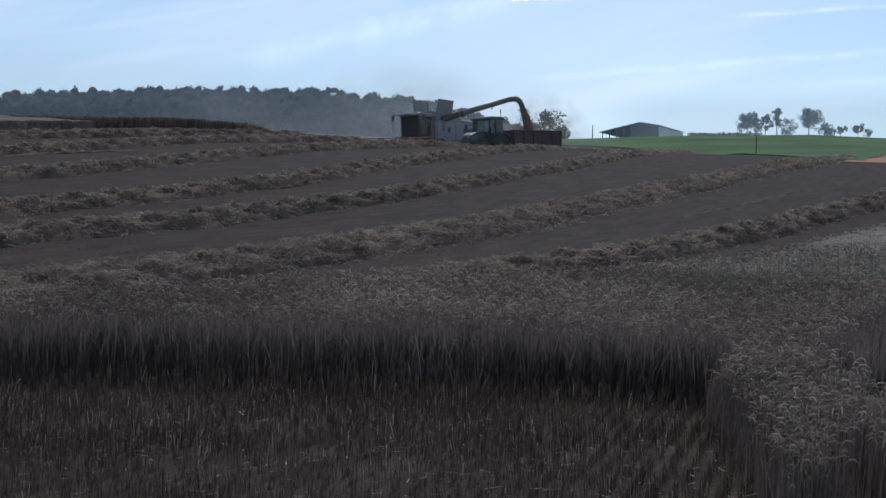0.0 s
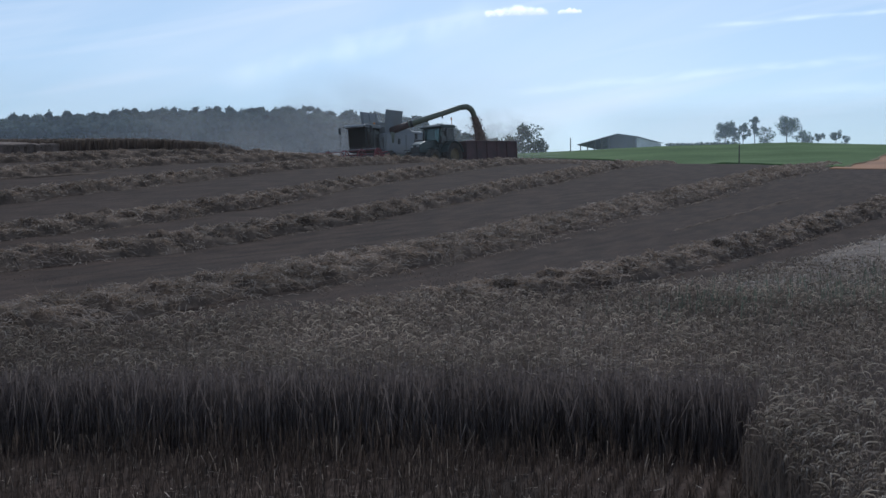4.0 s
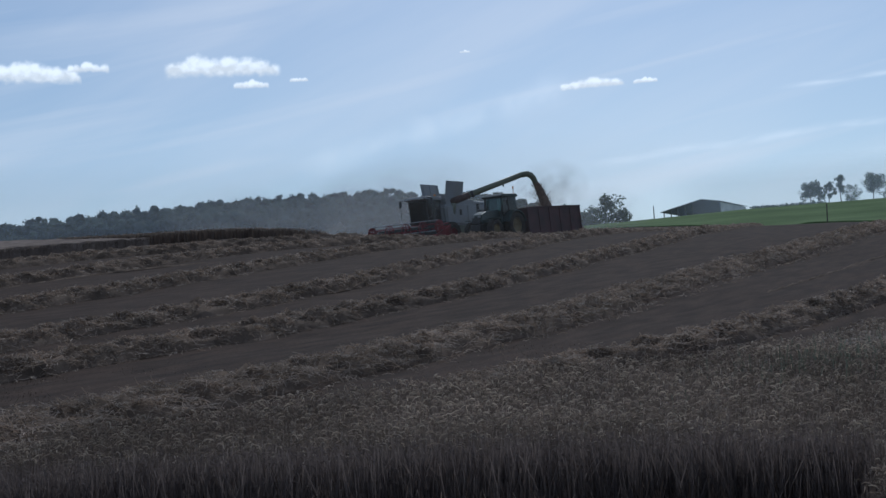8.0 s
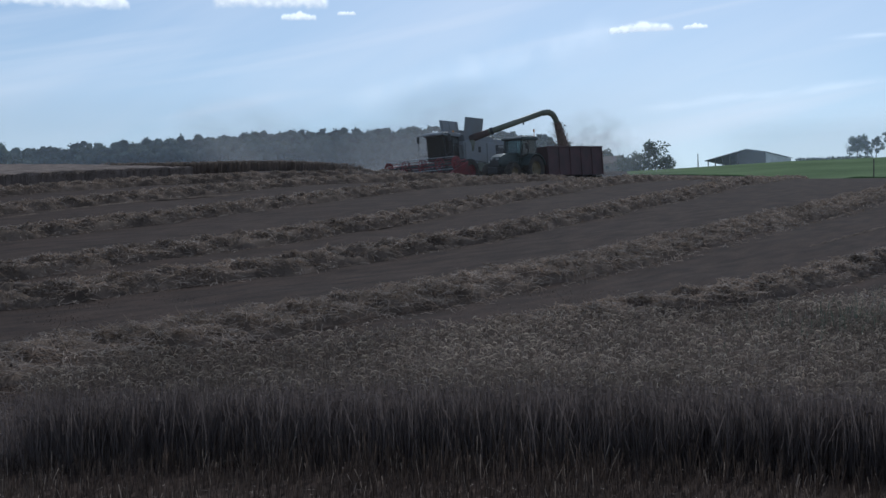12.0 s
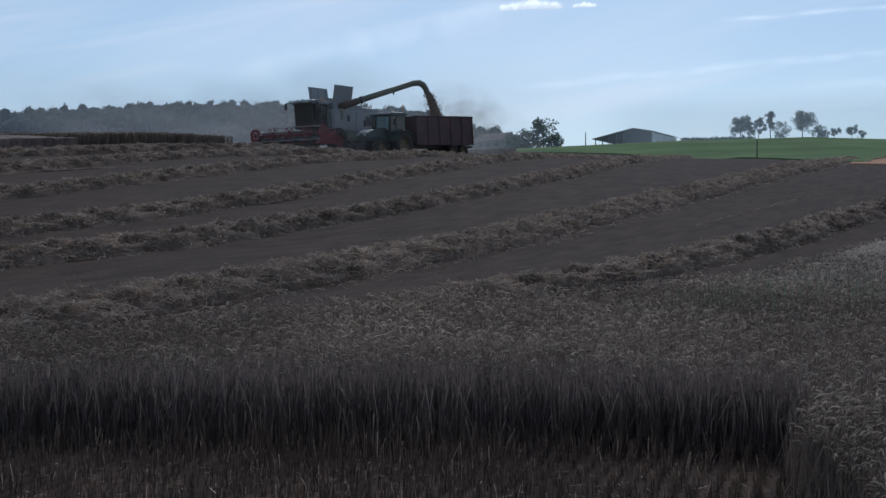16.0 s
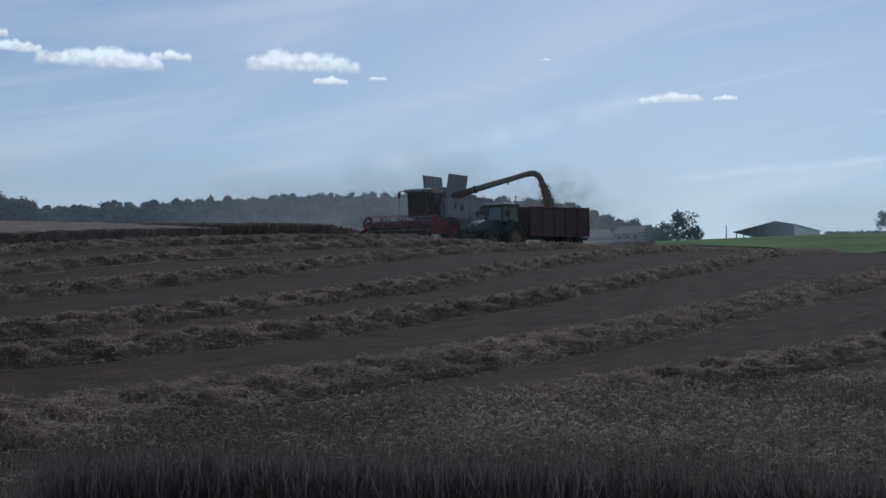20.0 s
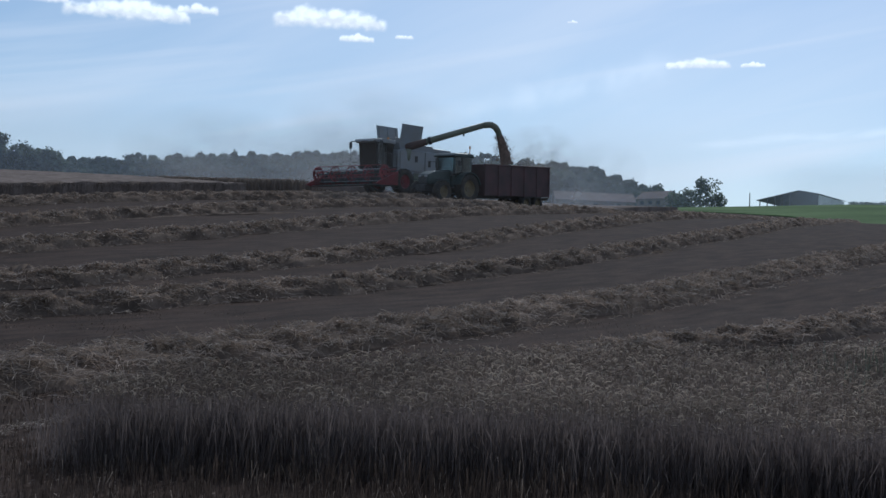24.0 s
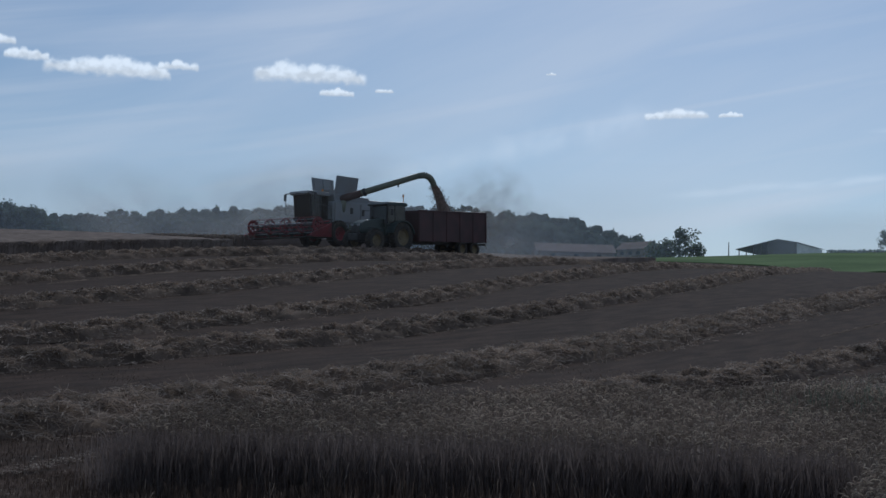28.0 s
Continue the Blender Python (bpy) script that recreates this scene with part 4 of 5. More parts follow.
def build_woods():
    """The wooded ridge behind the brow: crowns past counting."""
    rng = np.random.default_rng(31)
    for az0, az1, table, dist, name in ((-22.5, 0.5, ([-22.5, -20.3, -17.6, -13.6, -11.5, -8.2, -4.5, -2.7, -1.5, 0.5], [6.4, 6.55, 6.85, 7.2, 7.38, 7.55, 7.6, 7.5, 7.45, 7.3]), 620, "woodland"),
                                       (-1.5, 4.2, ([-1.5, 0.3, 1.5, 2.9, 3.6, 4.2], [7.45, 7.15, 6.95, 6.6, 6.35, 6.15]), 600, "woodland")):
        lobes, sizes = [], []
        for layer in range(5):
            d = dist + layer * 14
            step = 0.17
            for az in np.arange(az0, az1, step):
                a = az + rng.uniform(-0.15, 0.15)
                x, y = at(a, d)
                el = np.interp(a, *table) - (4 - layer) * 0.12 + rng.uniform(-0.09, 0.06)
                z = 1.65 + d * math.tan(radians(el))
                r = rng.uniform(1.8, 3.8)
                z += rng.uniform(-0.8, 0.5)
                for k in range(5):
                    if rng.uniform() < 0.2 and k:
                        continue
                    lobes.append((x + rng.uniform(-2.5, 2.5), y + rng.uniform(-2, 2), z - r * 0.9 - k * rng.uniform(2.6, 4.2) + rng.uniform(-0.7, 0.7), r * rng.uniform(0.75, 1.25), r * rng.uniform(0.7, 1.05)))
        ob = new(name, crown_mesh(rng, lobes, int(len(lobes) * 44), 0.55, LEAF_FAR, name, 0.5))
        core = new("crown_core", lumps(rng, lobes, 0.86, LEAF_FAR))
        core.parent = ob
        tagged(core, kind="stuff")
        tagged(ob, "dark green wooded ridge behind the field", "woodland", kind="stuff")


build_woods()


# ---- machines ----
def wheel(parent, name, x, y, r, width, rim_mat, lugs=22):
    """A lugged tyre with a dished rim; the wheel turns about its own axle."""
    hub = new(name, None)
    hub.parent, hub.location = parent, (x, y, r)
    bm = bm_()
    h = width / 2
    revolve(bm, [(r * 0.56, -h * 0.8), (r * 0.75, -h), (r * 0.93, -h * 0.95), (r * 0.965, -h * 0.5), (r * 0.965, h * 0.5), (r * 0.93, h * 0.95), (r * 0.75, h), (r * 0.56, h * 0.8)], 30)
    for i in range(lugs):
        a = 2 * math.pi * i / lugs
        for side in (-1, 1):
            m = Matrix.Rotation(-a - side * 0.06, 4, "Y") @ Matrix.Translation((r * 0.97, side * h * 0.5, 0)) @ Matrix.Rotation(side * 0.6, 4, "X") @ Matrix.Diagonal((r * 0.06, h * 1.0, r * 0.07, 1))
            bmesh.ops.create_cube(bm, size=1, matrix=m)
    part("tyre", bm, BLACK, hub)
    bm = bm_()
    revolve(bm, [(0.0, h * 0.2), (r * 0.16, h * 0.3), (r * 0.2, h * 0.15), (r * 0.45, h * 0.25), (r * 0.57, h * 0.75), (r * 0.57, -h * 0.75), (r * 0.45, -h * 0.2), (0.0, -h * 0.2)], 24)
    part("rim", bm, rim_mat, hub)
    return hub


def build_combine():
    top = tagged(new("combine_harvester", None), "grey combine harvester with red header and swung-out unloading pipe", "combine harvester")
    # hull
    part("body", prism(bm_(), [(-6.2, 1.15), (-4.6, 0.95), (-0.5, 0.95), (0.55, 1.6), (0.55, 3.25), (-0.1, 3.42), (-4.9, 3.4), (-5.9, 3.05), (-6.4, 2.2)], -1.38, 1.38, 0.06), GREY, top)
    for side in (-1, 1):
        y0, y1 = (1.39, 1.46) if side > 0 else (-1.46, -1.39)
        part("side_panel", prism(bm_(), [(-2.3, 1.75), (0.35, 1.9), (0.35, 3.2), (-2.3, 3.3)], y0, y1, 0.02), PALE, top, "pale grey side panel")
        part("side_panel", prism(bm_(), [(-5.7, 1.7), (-2.4, 1.75), (-2.4, 3.3), (-5.3, 3.2)], y0, y1, 0.02), PALE, top, "pale grey side panel")
        part("lower_panel", prism(bm_(), [(-5.6, 1.05), (-1.2, 1.0), (-1.2, 1.68), (-5.7, 1.64)], y0, y1, 0.02), SEED_GREEN, top, "dull green lower panel")
        grill = bm_()
        for k in range(9):
            box(grill, -4.9 + k * 0.16, -4.82 + k * 0.16, y0 + side * 0.03, y1 + side * 0.03, 2.3, 3.0)
        part("air_grille", grill, DARK, top)
        box_ = box(bm_(), -1.5, -1.25, y0 + side * 0.05, y1 + side * 0.05, 2.5, 2.95, 0.01)
        part("vent", box_, DARK, top)
    part("straw_hood", prism(bm_(), [(-7.2, 1.2), (-6.1, 1.1), (-6.1, 2.7), (-6.9, 2.3)], -1.2, 1.2, 0.05), GREY, top)
    part("chopper", prism(bm_(), [(-7.4, 0.8), (-6.3, 0.8), (-6.2, 1.2), (-7.2, 1.25)], -1.25, 1.25, 0.03), DARK, top)
    part("engine_deck", box(bm_(), -5.6, -3.3, -1.2, 1.2, 3.38, 3.75, 0.08), GREY, top)
    # grain tank with its covers folded up
    tank = part("grain_tank", prism(bm_(), [(-3.3, 3.35), (0.25, 3.35), (0.35, 3.85), (-3.4, 3.85)], -1.3, 1.3, 0.03), GREY, top)
    for side, mat in ((-1, DARK), (1, GREY)):
        bm = bm_()
        m = Matrix.Translation((-1.0, side * 1.1, 3.8)) @ Matrix.Rotation(-side * 0.16, 4, "X")
        bmesh.ops.create_cube(bm, size=1, matrix=m @ Matrix.Translation((0, 0, 0.74)) @ Matrix.Diagonal((2.3, 0.04, 1.46, 1)))
        for k in range(3):
            bmesh.ops.create_cube(bm, size=1, matrix=m @ Matrix.Translation((-0.9 + 0.9 * k, -side * 0.045, 0.74)) @ Matrix.Diagonal((0.06, 0.05, 1.4, 1)))
        part("tank_cover", bm, GREY, tank, "raised grey grain tank cover")
    part("tank_extension", prism(bm_(), [(-2.2, 3.85), (0.2, 3.85), (0.3, 4.25), (-2.3, 4.25)], -0.75, 0.75, 0.02), GREY, tank)
    # cab
    cab = part("cab_floor", prism(bm_(), [(0.5, 1.75), (2.05, 1.75), (2.35, 1.98), (0.5, 1.98)], -0.98, 0.98, 0.04), DARK, top)
    for x, y, lean in ((0.6, 0.9, 0.0), (0.6, -0.9, 0.0), (2.15, 0.88, 0.18), (2.15, -0.88, 0.18), (1.3, 0.93, 0.05), (1.3, -0.93, 0.05)):
        part("cab_pillar", tube(bm_(), (x, y, 1.98), (x + lean, y, 3.68), 0.05, 0.05, 6), DARK, cab)
    part("cab_back", box(bm_(), 0.52, 0.58, -0.9, 0.9, 1.98, 2.7, 0.01), DARK, cab)
    part("rear_window", box(bm_(), 0.53, 0.56, -0.85, 0.85, 2.7, 3.66), CAB_GLASS, cab)
    part("windscreen", prism(bm_(), [(2.2, 2.0), (2.23, 2.0), (2.41, 3.66), (2.38, 3.66)], -0.85, 0.85), CAB_GLASS, cab, "tinted windscreen")
    for side in (-1, 1):
        y = side * 0.93
        part("side_window", prism(bm_(), [(0.65, 2.0), (1.27, 2.0), (1.32, 3.66), (0.65, 3.66)], y - 0.012, y + 0.012), CAB_GLASS, cab)
        part("side_window", prism(bm_(), [(1.35, 2.0), (2.1, 2.0), (2.28, 3.66), (1.38, 3.66)], y - 0.012, y + 0.012), CAB_GLASS, cab)
        arm = bm_()
        tube(arm, (2.35, side * 0.95, 3.82), (2.55, side * 1.55, 3.78), 0.03)
        tube(arm, (2.55, side * 1.55, 3.8), (2.5, side * 1.56, 2.3), 0.022)
        tube(arm, (2.5, side * 1.56, 2.3), (2.2, side * 0.98, 2.2), 0.022)
        part("mirror_arm", arm, DARK, cab)
        part("mirror", box(bm_(), 2.5, 2.57, side * 1.58 - 0.13, side * 1.58 + 0.13, 3.25, 3.75, 0.03), DARK, cab)
    part("cab_roof", prism(bm_(), [(0.45, 3.68), (2.5, 3.66), (2.72, 3.78), (2.6, 3.93), (1.6, 3.99), (0.45, 3.95)], -1.05, 1.05, 0.05), PALE, cab, "pale cab roof")
    for y in (-0.8, -0.45, 0.45, 0.8):
        part("work_lamp", box(bm_(), 2.66, 2.75, y - 0.1, y + 0.1, 3.7, 3.8, 0.02), STEEL, cab)
    part("beacon", tube(bm_(), (1.0, 0.75, 3.98), (1.0, 0.75, 4.16), 0.07), AMBER, cab)
    part("seat", prism(bm_(), [(0.75, 2.0), (1.25, 2.0), (1.25, 2.5), (0.95, 2.5), (0.85, 3.15), (0.72, 3.15)], -0.25, 0.25, 0.05), DARK, cab)
    part("steering_column", tube(bm_(), (1.75, 0, 2.0), (1.55, 0, 2.75), 0.05), DARK, cab)
    bm = bm_()
    for k in range(6):
        box(bm, 0.75, 1.2, 1.25 + 0.03 * k, 1.55 + 0.03 * k, 1.85 - k * 0.3, 1.89 - k * 0.3)
    for x in (0.75, 1.2):
        tube(bm, (x, 1.35, 2.9), (x, 1.75, 0.3), 0.02, None, 6)
    part("ladder", bm, DARK, top)
    bm = bm_()
    for a, b in (((0.7, 1.45, 1.95), (0.7, 1.45, 2.95)), ((2.1, 1.45, 1.95), (2.1, 1.45, 2.9)), ((0.7, 1.45, 2.95), (2.1, 1.45, 2.9))):
        tube(bm, a, b, 0.02, None, 6)
    box(bm, 0.6, 2.2, 0.98, 1.5, 1.9, 1.95)
    part("platform", bm, DARK, top)
    # unloading pipe
    pipe = bm_()
    tube(pipe, (-0.55, 1.25, 2.6), (-0.55, 1.4, 3.45), 0.24)
    tube(pipe, (-0.5, 1.2, 3.55), (-3.55, 6.2, 5.33), 0.25, 0.22, 14)
    pipe_ob = part("unloading_pipe", pipe, SEED_GREEN, top, "long grey-green unloading pipe", True)
    part("pipe_root", tube(bm_(), (-0.5, 1.2, 3.53), (-1.3, 2.51, 4.01), 0.3, 0.27, 14), RUST, pipe_ob, "rust-brown lower length of the pipe", True)
    collar = bm_()
    tube(collar, (-1.37, 2.63, 4.05), (-1.47, 2.80, 4.11), 0.3, None, 14)
    part("collar", collar, DARK, pipe_ob)
    spout = bm_()
    pts = [(-3.5, 6.12, 5.3), (-3.86, 6.5, 5.36), (-4.2, 6.66, 5.2), (-4.46, 6.72, 4.9), (-4.6, 6.74, 4.6)]
    for a, b, r0, r1 in zip(pts, pts[1:], (0.23, 0.24, 0.24, 0.23), (0.24, 0.24, 0.23, 0.22)):
        tube(spout, a, b, r0, r1, 14)
    part("spout", spout, SEED_GREEN, pipe_ob, "grey-green downturned spout")
    part("pipe_lamp", box(bm_(), -2.75, -2.65, 4.85, 4.95, 4.45, 4.62, 0.02), DARK, pipe_ob)
    # running gear
    part("front_axle", box(bm_(), -0.25, 0.25, -1.2, 1.2, 0.65, 1.05, 0.04), DARK, top)
    part("rear_axle", box(bm_(), -4.05, -3.75, -1.1, 1.1, 0.5, 0.8, 0.04), DARK, top)
    wheels = [wheel(top, "wheel", 0, side * 1.42, 0.95, 0.7, RED) for side in (-1, 1)]
    wheels += [wheel(top, "wheel", -3.9, side * 1.25, 0.62, 0.45, RED, 18) for side in (-1, 1)]
    part("feeder_house", prism(bm_(), [(0.4, 1.0), (3.1, 0.5), (3.1, 1.3), (0.7, 1.75)], -0.75, 0.75, 0.04), RED, top)
    # header: y0 is its far end, y1 its near end
    y0, y1, hx = -3.75, 3.3, 0.25
    lift = Matrix.Translation((0, 0, 0.3))
    head = part("header_back", prism(bm_(), [(2.42 + hx, 0.3), (2.55 + hx, 0.25), (2.55 + hx, 1.15), (2.42 + hx, 1.15)], y0, y1, 0.01), RED, top, "red cutting header")
    part("header_floor", prism(bm_(), [(2.5 + hx, 0.16), (3.95 + hx, 0.1), (3.95 + hx, 0.14), (2.5 + hx, 0.3)], y0, y1), DARK, head)
    part("top_beam", box(bm_(), 2.36 + hx, 2.56 + hx, y0 - 0.02, y1 + 0.02, 1.1, 1.26, 0.03), DARK, head)
    drum = bm_()
    tube(drum, (2.95 + hx, y0 + 0.1, 0.6), (2.95 + hx, y1 - 0.1, 0.6), 0.21, None, 14)
    for k in range(28):
        y = y0 + 0.2 + k * 0.245
        a = k * 1.2
        bmesh.ops.create_cube(drum, size=1, matrix=Matrix.Translation((2.95 + hx + 0.24 * math.cos(a), y, 0.6 + 0.24 * math.sin(a))) @ Matrix.Rotation(-a, 4, "Y") @ Matrix.Diagonal((0.2, 0.03, 0.34, 1)))
    part("cross_auger", drum, DARK, head)
    knife = bm_()
    for k in range(92):
        y = y0 + 0.05 + k * 0.0762
        prism(knife, [(3.92 + hx, 0.1), (4.1 + hx, 0.12), (3.92 + hx, 0.14)], y - 0.012, y + 0.012)
    part("knife", knife, STEEL, head)
    for y in (y0 - 0.07, y1 + 0.07):
        part("divider", prism(bm_(), [(2.35 + hx, 0.15), (4.1 + hx, 0.06), (4.6 + hx, 0.14), (4.1 + hx, 0.42), (3.5 + hx, 0.66), (2.9 + hx, 0.9), (2.35 + hx, 1.2)], y - 0.06, y + 0.06, 0.025), RED, head, "red crop divider")
    for y in (y0 + 0.05, y1 - 0.05):
        part("reel_arm", tube(bm_(), (2.45 + hx, y, 1.3), (3.55 + hx, y, 1.12), 0.05), RED, head)
    part("header_lamp", box(bm_(), 2.3 + hx, 2.4 + hx, -1.3, -1.1, 1.3, 1.42, 0.02), PALE, head)
    reel = new("reel", None)
    reel.parent, reel.location = top, (3.5 + hx, 0, 1.28)
    part("reel_shaft", tube(bm_(), (0, y0 + 0.1, 0), (0, y1 - 0.1, 0), 0.05), DARK, reel)
    for i, y in enumerate((y0 + 0.12, y0 + 1.9, y0 + 3.6, y0 + 5.3, y1 - 0.12)):
        bm = bm_()
        ends = i in (0, 4)
        revolve(bm, [(0.2, y - 0.02), (0.2, y + 0.02), (0.07, y + 0.02), (0.07, y - 0.02)], 12)
        revolve(bm, [(0.58, y - 0.02), (0.58, y + 0.02), (0.34 if ends else 0.5, y + 0.02), (0.34 if ends else 0.5, y - 0.02)], 12)
        for k in range(6):
            a = k * math.pi / 3
            tube(bm, (0.07 * math.cos(a), y, 0.07 * math.sin(a)), (0.56 * math.cos(a), y, 0.56 * math.sin(a)), 0.05 if ends else 0.04, None, 5)
        part("reel_spider", bm, RED, reel)
    for k in range(6):
        a = k * math.pi / 3
        bm = bm_()
        x, z = 0.56 * math.cos(a), 0.56 * math.sin(a)
        tube(bm, (x, y0 + 0.1, z), (x, y1 - 0.1, z), 0.025, None, 6)
        for i in range(33):
            y = y0 + 0.2 + i * 0.206
            tube(bm, (x, y, z), (x - 0.05, y, z - 0.2), 0.009, 0.005, 4)
        part("reel_bat", bm, RED if k % 2 else STEEL, reel)
    for ob in [head] + [c for c in head.children]:
        ob.data.transform(lift)
    return top, wheels, reel


def build_tractor():
    top = tagged(new("tractor", None), "dark green farm tractor pulling the grain trailer", "tractor")
    wheels = [wheel(top, "wheel", 0, side * 0.95, 0.93, 0.55, YELLOW, 20) for side in (-1, 1)]
    wheels += [wheel(top, "wheel", 2.35, side * 0.95, 0.68, 0.45, YELLOW, 18) for side in (-1, 1)]
    top.scale = (1.14, 1.14, 1.14)
    part("chassis", box(bm_(), -0.5, 2.9, -0.28, 0.28, 0.6, 1.15, 0.05), DARK, top)
    part("hood", prism(bm_(), [(0.95, 1.15), (2.95, 1.1), (3.1, 1.3), (3.02, 1.74), (2.5, 1.94), (0.95, 2.08)], -0.42, 0.42, 0.08), TGREEN, top)
    part("grille", box(bm_(), 3.0, 3.1, -0.33, 0.33, 1.15, 1.65, 0.03), DARK, top)
    for y in (-0.25, 0.25):
        part("headlight", box(bm_(), 3.04, 3.13, y - 0.1, y + 0.1, 1.55, 1.68, 0.02), PALE, top)
    part("front_weight", box(bm_(), 3.0, 3.3, -0.4, 0.4, 0.65, 1.1, 0.05), DARK, top)
    for side in (-1, 1):
        fender = bm_()
        outline = []
        for k in range(9):
            a = math.pi * (0.08 + 0.84 * k / 8)
            outline.append((1.05 * math.cos(a), 0.93 + 1.05 * math.sin(a)))
        inner = [(x * 0.95, 0.93 + (z - 0.93) * 0.95) for x, z in outline[::-1]]
        prism(fender, outline + inner, side * 0.95 - 0.3, side * 0.95 + 0.3)
        part("rear_fender", fender, TGREEN, top)
        bm = bm_()
        box(bm, 1.95, 2.75, side * 0.95 - 0.24, side * 0.95 + 0.24, 1.4, 1.45, 0.02)
        part("front_fender", bm, TGREEN, top)
    cab = part("cab_base", box(bm_(), -0.55, 1.0, -0.62, 0.62, 1.0, 1.75, 0.05), TGREEN, top)
    for x, y, lean in ((-0.6, 0.78, 0.08), (-0.6, -0.78, 0.08), (0.35, 0.8, 0.0), (0.35, -0.8, 0.0), (1.05, 0.66, -0.12), (1.05, -0.66, -0.12)):
        part("cab_pillar", tube(bm_(), (x, y, 1.7), (x + lean, y, 2.9), 0.04, None, 6), DARK, cab)
    part("roof", prism(bm_(), [(-0.75, 2.88), (1.1, 2.88), (1.2, 2.97), (0.95, 3.12), (-0.6, 3.12), (-0.8, 3.0)], -0.85, 0.85, 0.05), TGREEN, cab)
    part("windscreen", prism(bm_(), [(1.05, 1.75), (1.08, 1.75), (0.97, 2.88), (0.94, 2.88)], -0.62, 0.62), TRACTOR_GLASS, cab)
    part("rear_window", prism(bm_(), [(-0.6, 1.75), (-0.57, 1.75), (-0.5, 2.88), (-0.53, 2.88)], -0.7, 0.7), TRACTOR_GLASS, cab)
    for side in (-1, 1):
        y = side * 0.79
        part("side_window", prism(bm_(), [(-0.55, 1.75), (1.0, 1.75), (0.92, 2.88), (-0.48, 2.88)], y - 0.01, y + 0.01), TRACTOR_GLASS, cab)
        arm = bm_()
        tube(arm, (1.0, side * 0.8, 2.6), (1.1, side * 1.2, 2.6), 0.02, None, 6)
        part("mirror_arm", arm, DARK, cab)
        part("mirror", box(bm_(), 1.08, 1.14, side * 1.24 - 0.1, side * 1.24 + 0.1, 2.25, 2.65, 0.02), DARK, cab)
    part("seat", prism(bm_(), [(-0.3, 1.6), (0.2, 1.6), (0.2, 1.95), (-0.1, 1.95), (-0.2, 2.4), (-0.32, 2.4)], -0.22, 0.22, 0.04), DARK, cab)
    bm = bm_()
    tube(bm, (1.12, -0.55, 1.6), (1.12, -0.55, 2.9), 0.06, None, 10)
    tube(bm, (1.12, -0.55, 2.9), (1.0, -0.6, 3.08), 0.055, None, 8)
    part("exhaust", bm, DARK, top)
    bm = bm_()
    tube(bm, (-0.5, 0.7, 3.1), (-0.5, 0.7, 3.45), 0.025, None, 6)
    tube(bm, (-0.5, 0.7, 3.45), (-0.5, 0.7, 3.62), 0.06, 0.05, 8)
    part("beacon", bm, AMBER, cab)
    part("drawbar_hitch", box(bm_(), -1.1, -0.4, -0.12, 0.12, 0.5, 0.65, 0.02), DARK, top)
    return top, wheels


def build_trailer():
    """A tipping grain trailer: origin under the front of its tub."""
    top = tagged(new("grain_trailer", None), "dull red tipping grain trailer with ribbed steel sides", "trailer")
    L, W, z0, z1 = 7.7, 1.2, 1.15, 3.22
    tub = part("tub_floor", box(bm_(), -L, 0, -W, W, z0 - 0.08, z0, 0.02), TRED, top)
    for side in (-1, 1):
        part("side_board", box(bm_(), -L, 0, side * W - 0.03, side * W + 0.03, z0 - 0.1, z1, 0.01), TRED, tub)
        for k in range(6):
            x = -L + 0.05 + k * (L - 0.1) / 5
            part("rib", box(bm_(), x - 0.05, x + 0.05, side * (W + 0.05) - 0.025, side * (W + 0.05) + 0.025, z0 - 0.15, z1 + 0.01, 0.015), TRED, tub)
        part("top_rail", box(bm_(), -L - 0.03, 0.03, side * (W + 0.03) - 0.07, side * (W + 0.03) + 0.07, z1 - 0.02, z1 + 0.1, 0.02), TRED, tub)
        part("mudguard", box(bm_(), -L + 0.6, -L + 3.4, side * 0.98 - 0.25, side * 0.98 + 0.25, 1.0, 1.04), DARK, top)
    for x in (-L, 0):
        part("end_board", box(bm_(), x - 0.03, x + 0.03, -W, W, z0 - 0.1, z1 + 0.06, 0.01), TRED, tub)
    for y in (-0.4, 0.4):
        part("frame_rail", box(bm_(), -L + 0.1, 0.3, y - 0.06, y + 0.06, 0.85, 1.07, 0.02), DARK, top)
    bm = bm_()
    tube(bm, (0.2, 0.35, 0.85), (1.9, 0, 0.6), 0.07, None, 8)
    tube(bm, (0.2, -0.35, 0.85), (1.9, 0, 0.6), 0.07, None, 8)
    part("drawbar", bm, DARK, top)
    part("tail_lamp_bar", box(bm_(), -L - 0.08, -L - 0.02, -1.1, 1.1, 0.8, 0.98, 0.01), PALE, top)
    wheels = []
    for x in (-L + 1.3, -L + 2.7):
        part("axle", tube(bm_(), (x, -0.9, 0.55), (x, 0.9, 0.55), 0.07, None, 8), DARK, top)
        wheels += [wheel(top, "wheel", x, side * 0.98, 0.55, 0.42, YELLOW, 18) for side in (-1, 1)]
    return top, wheels


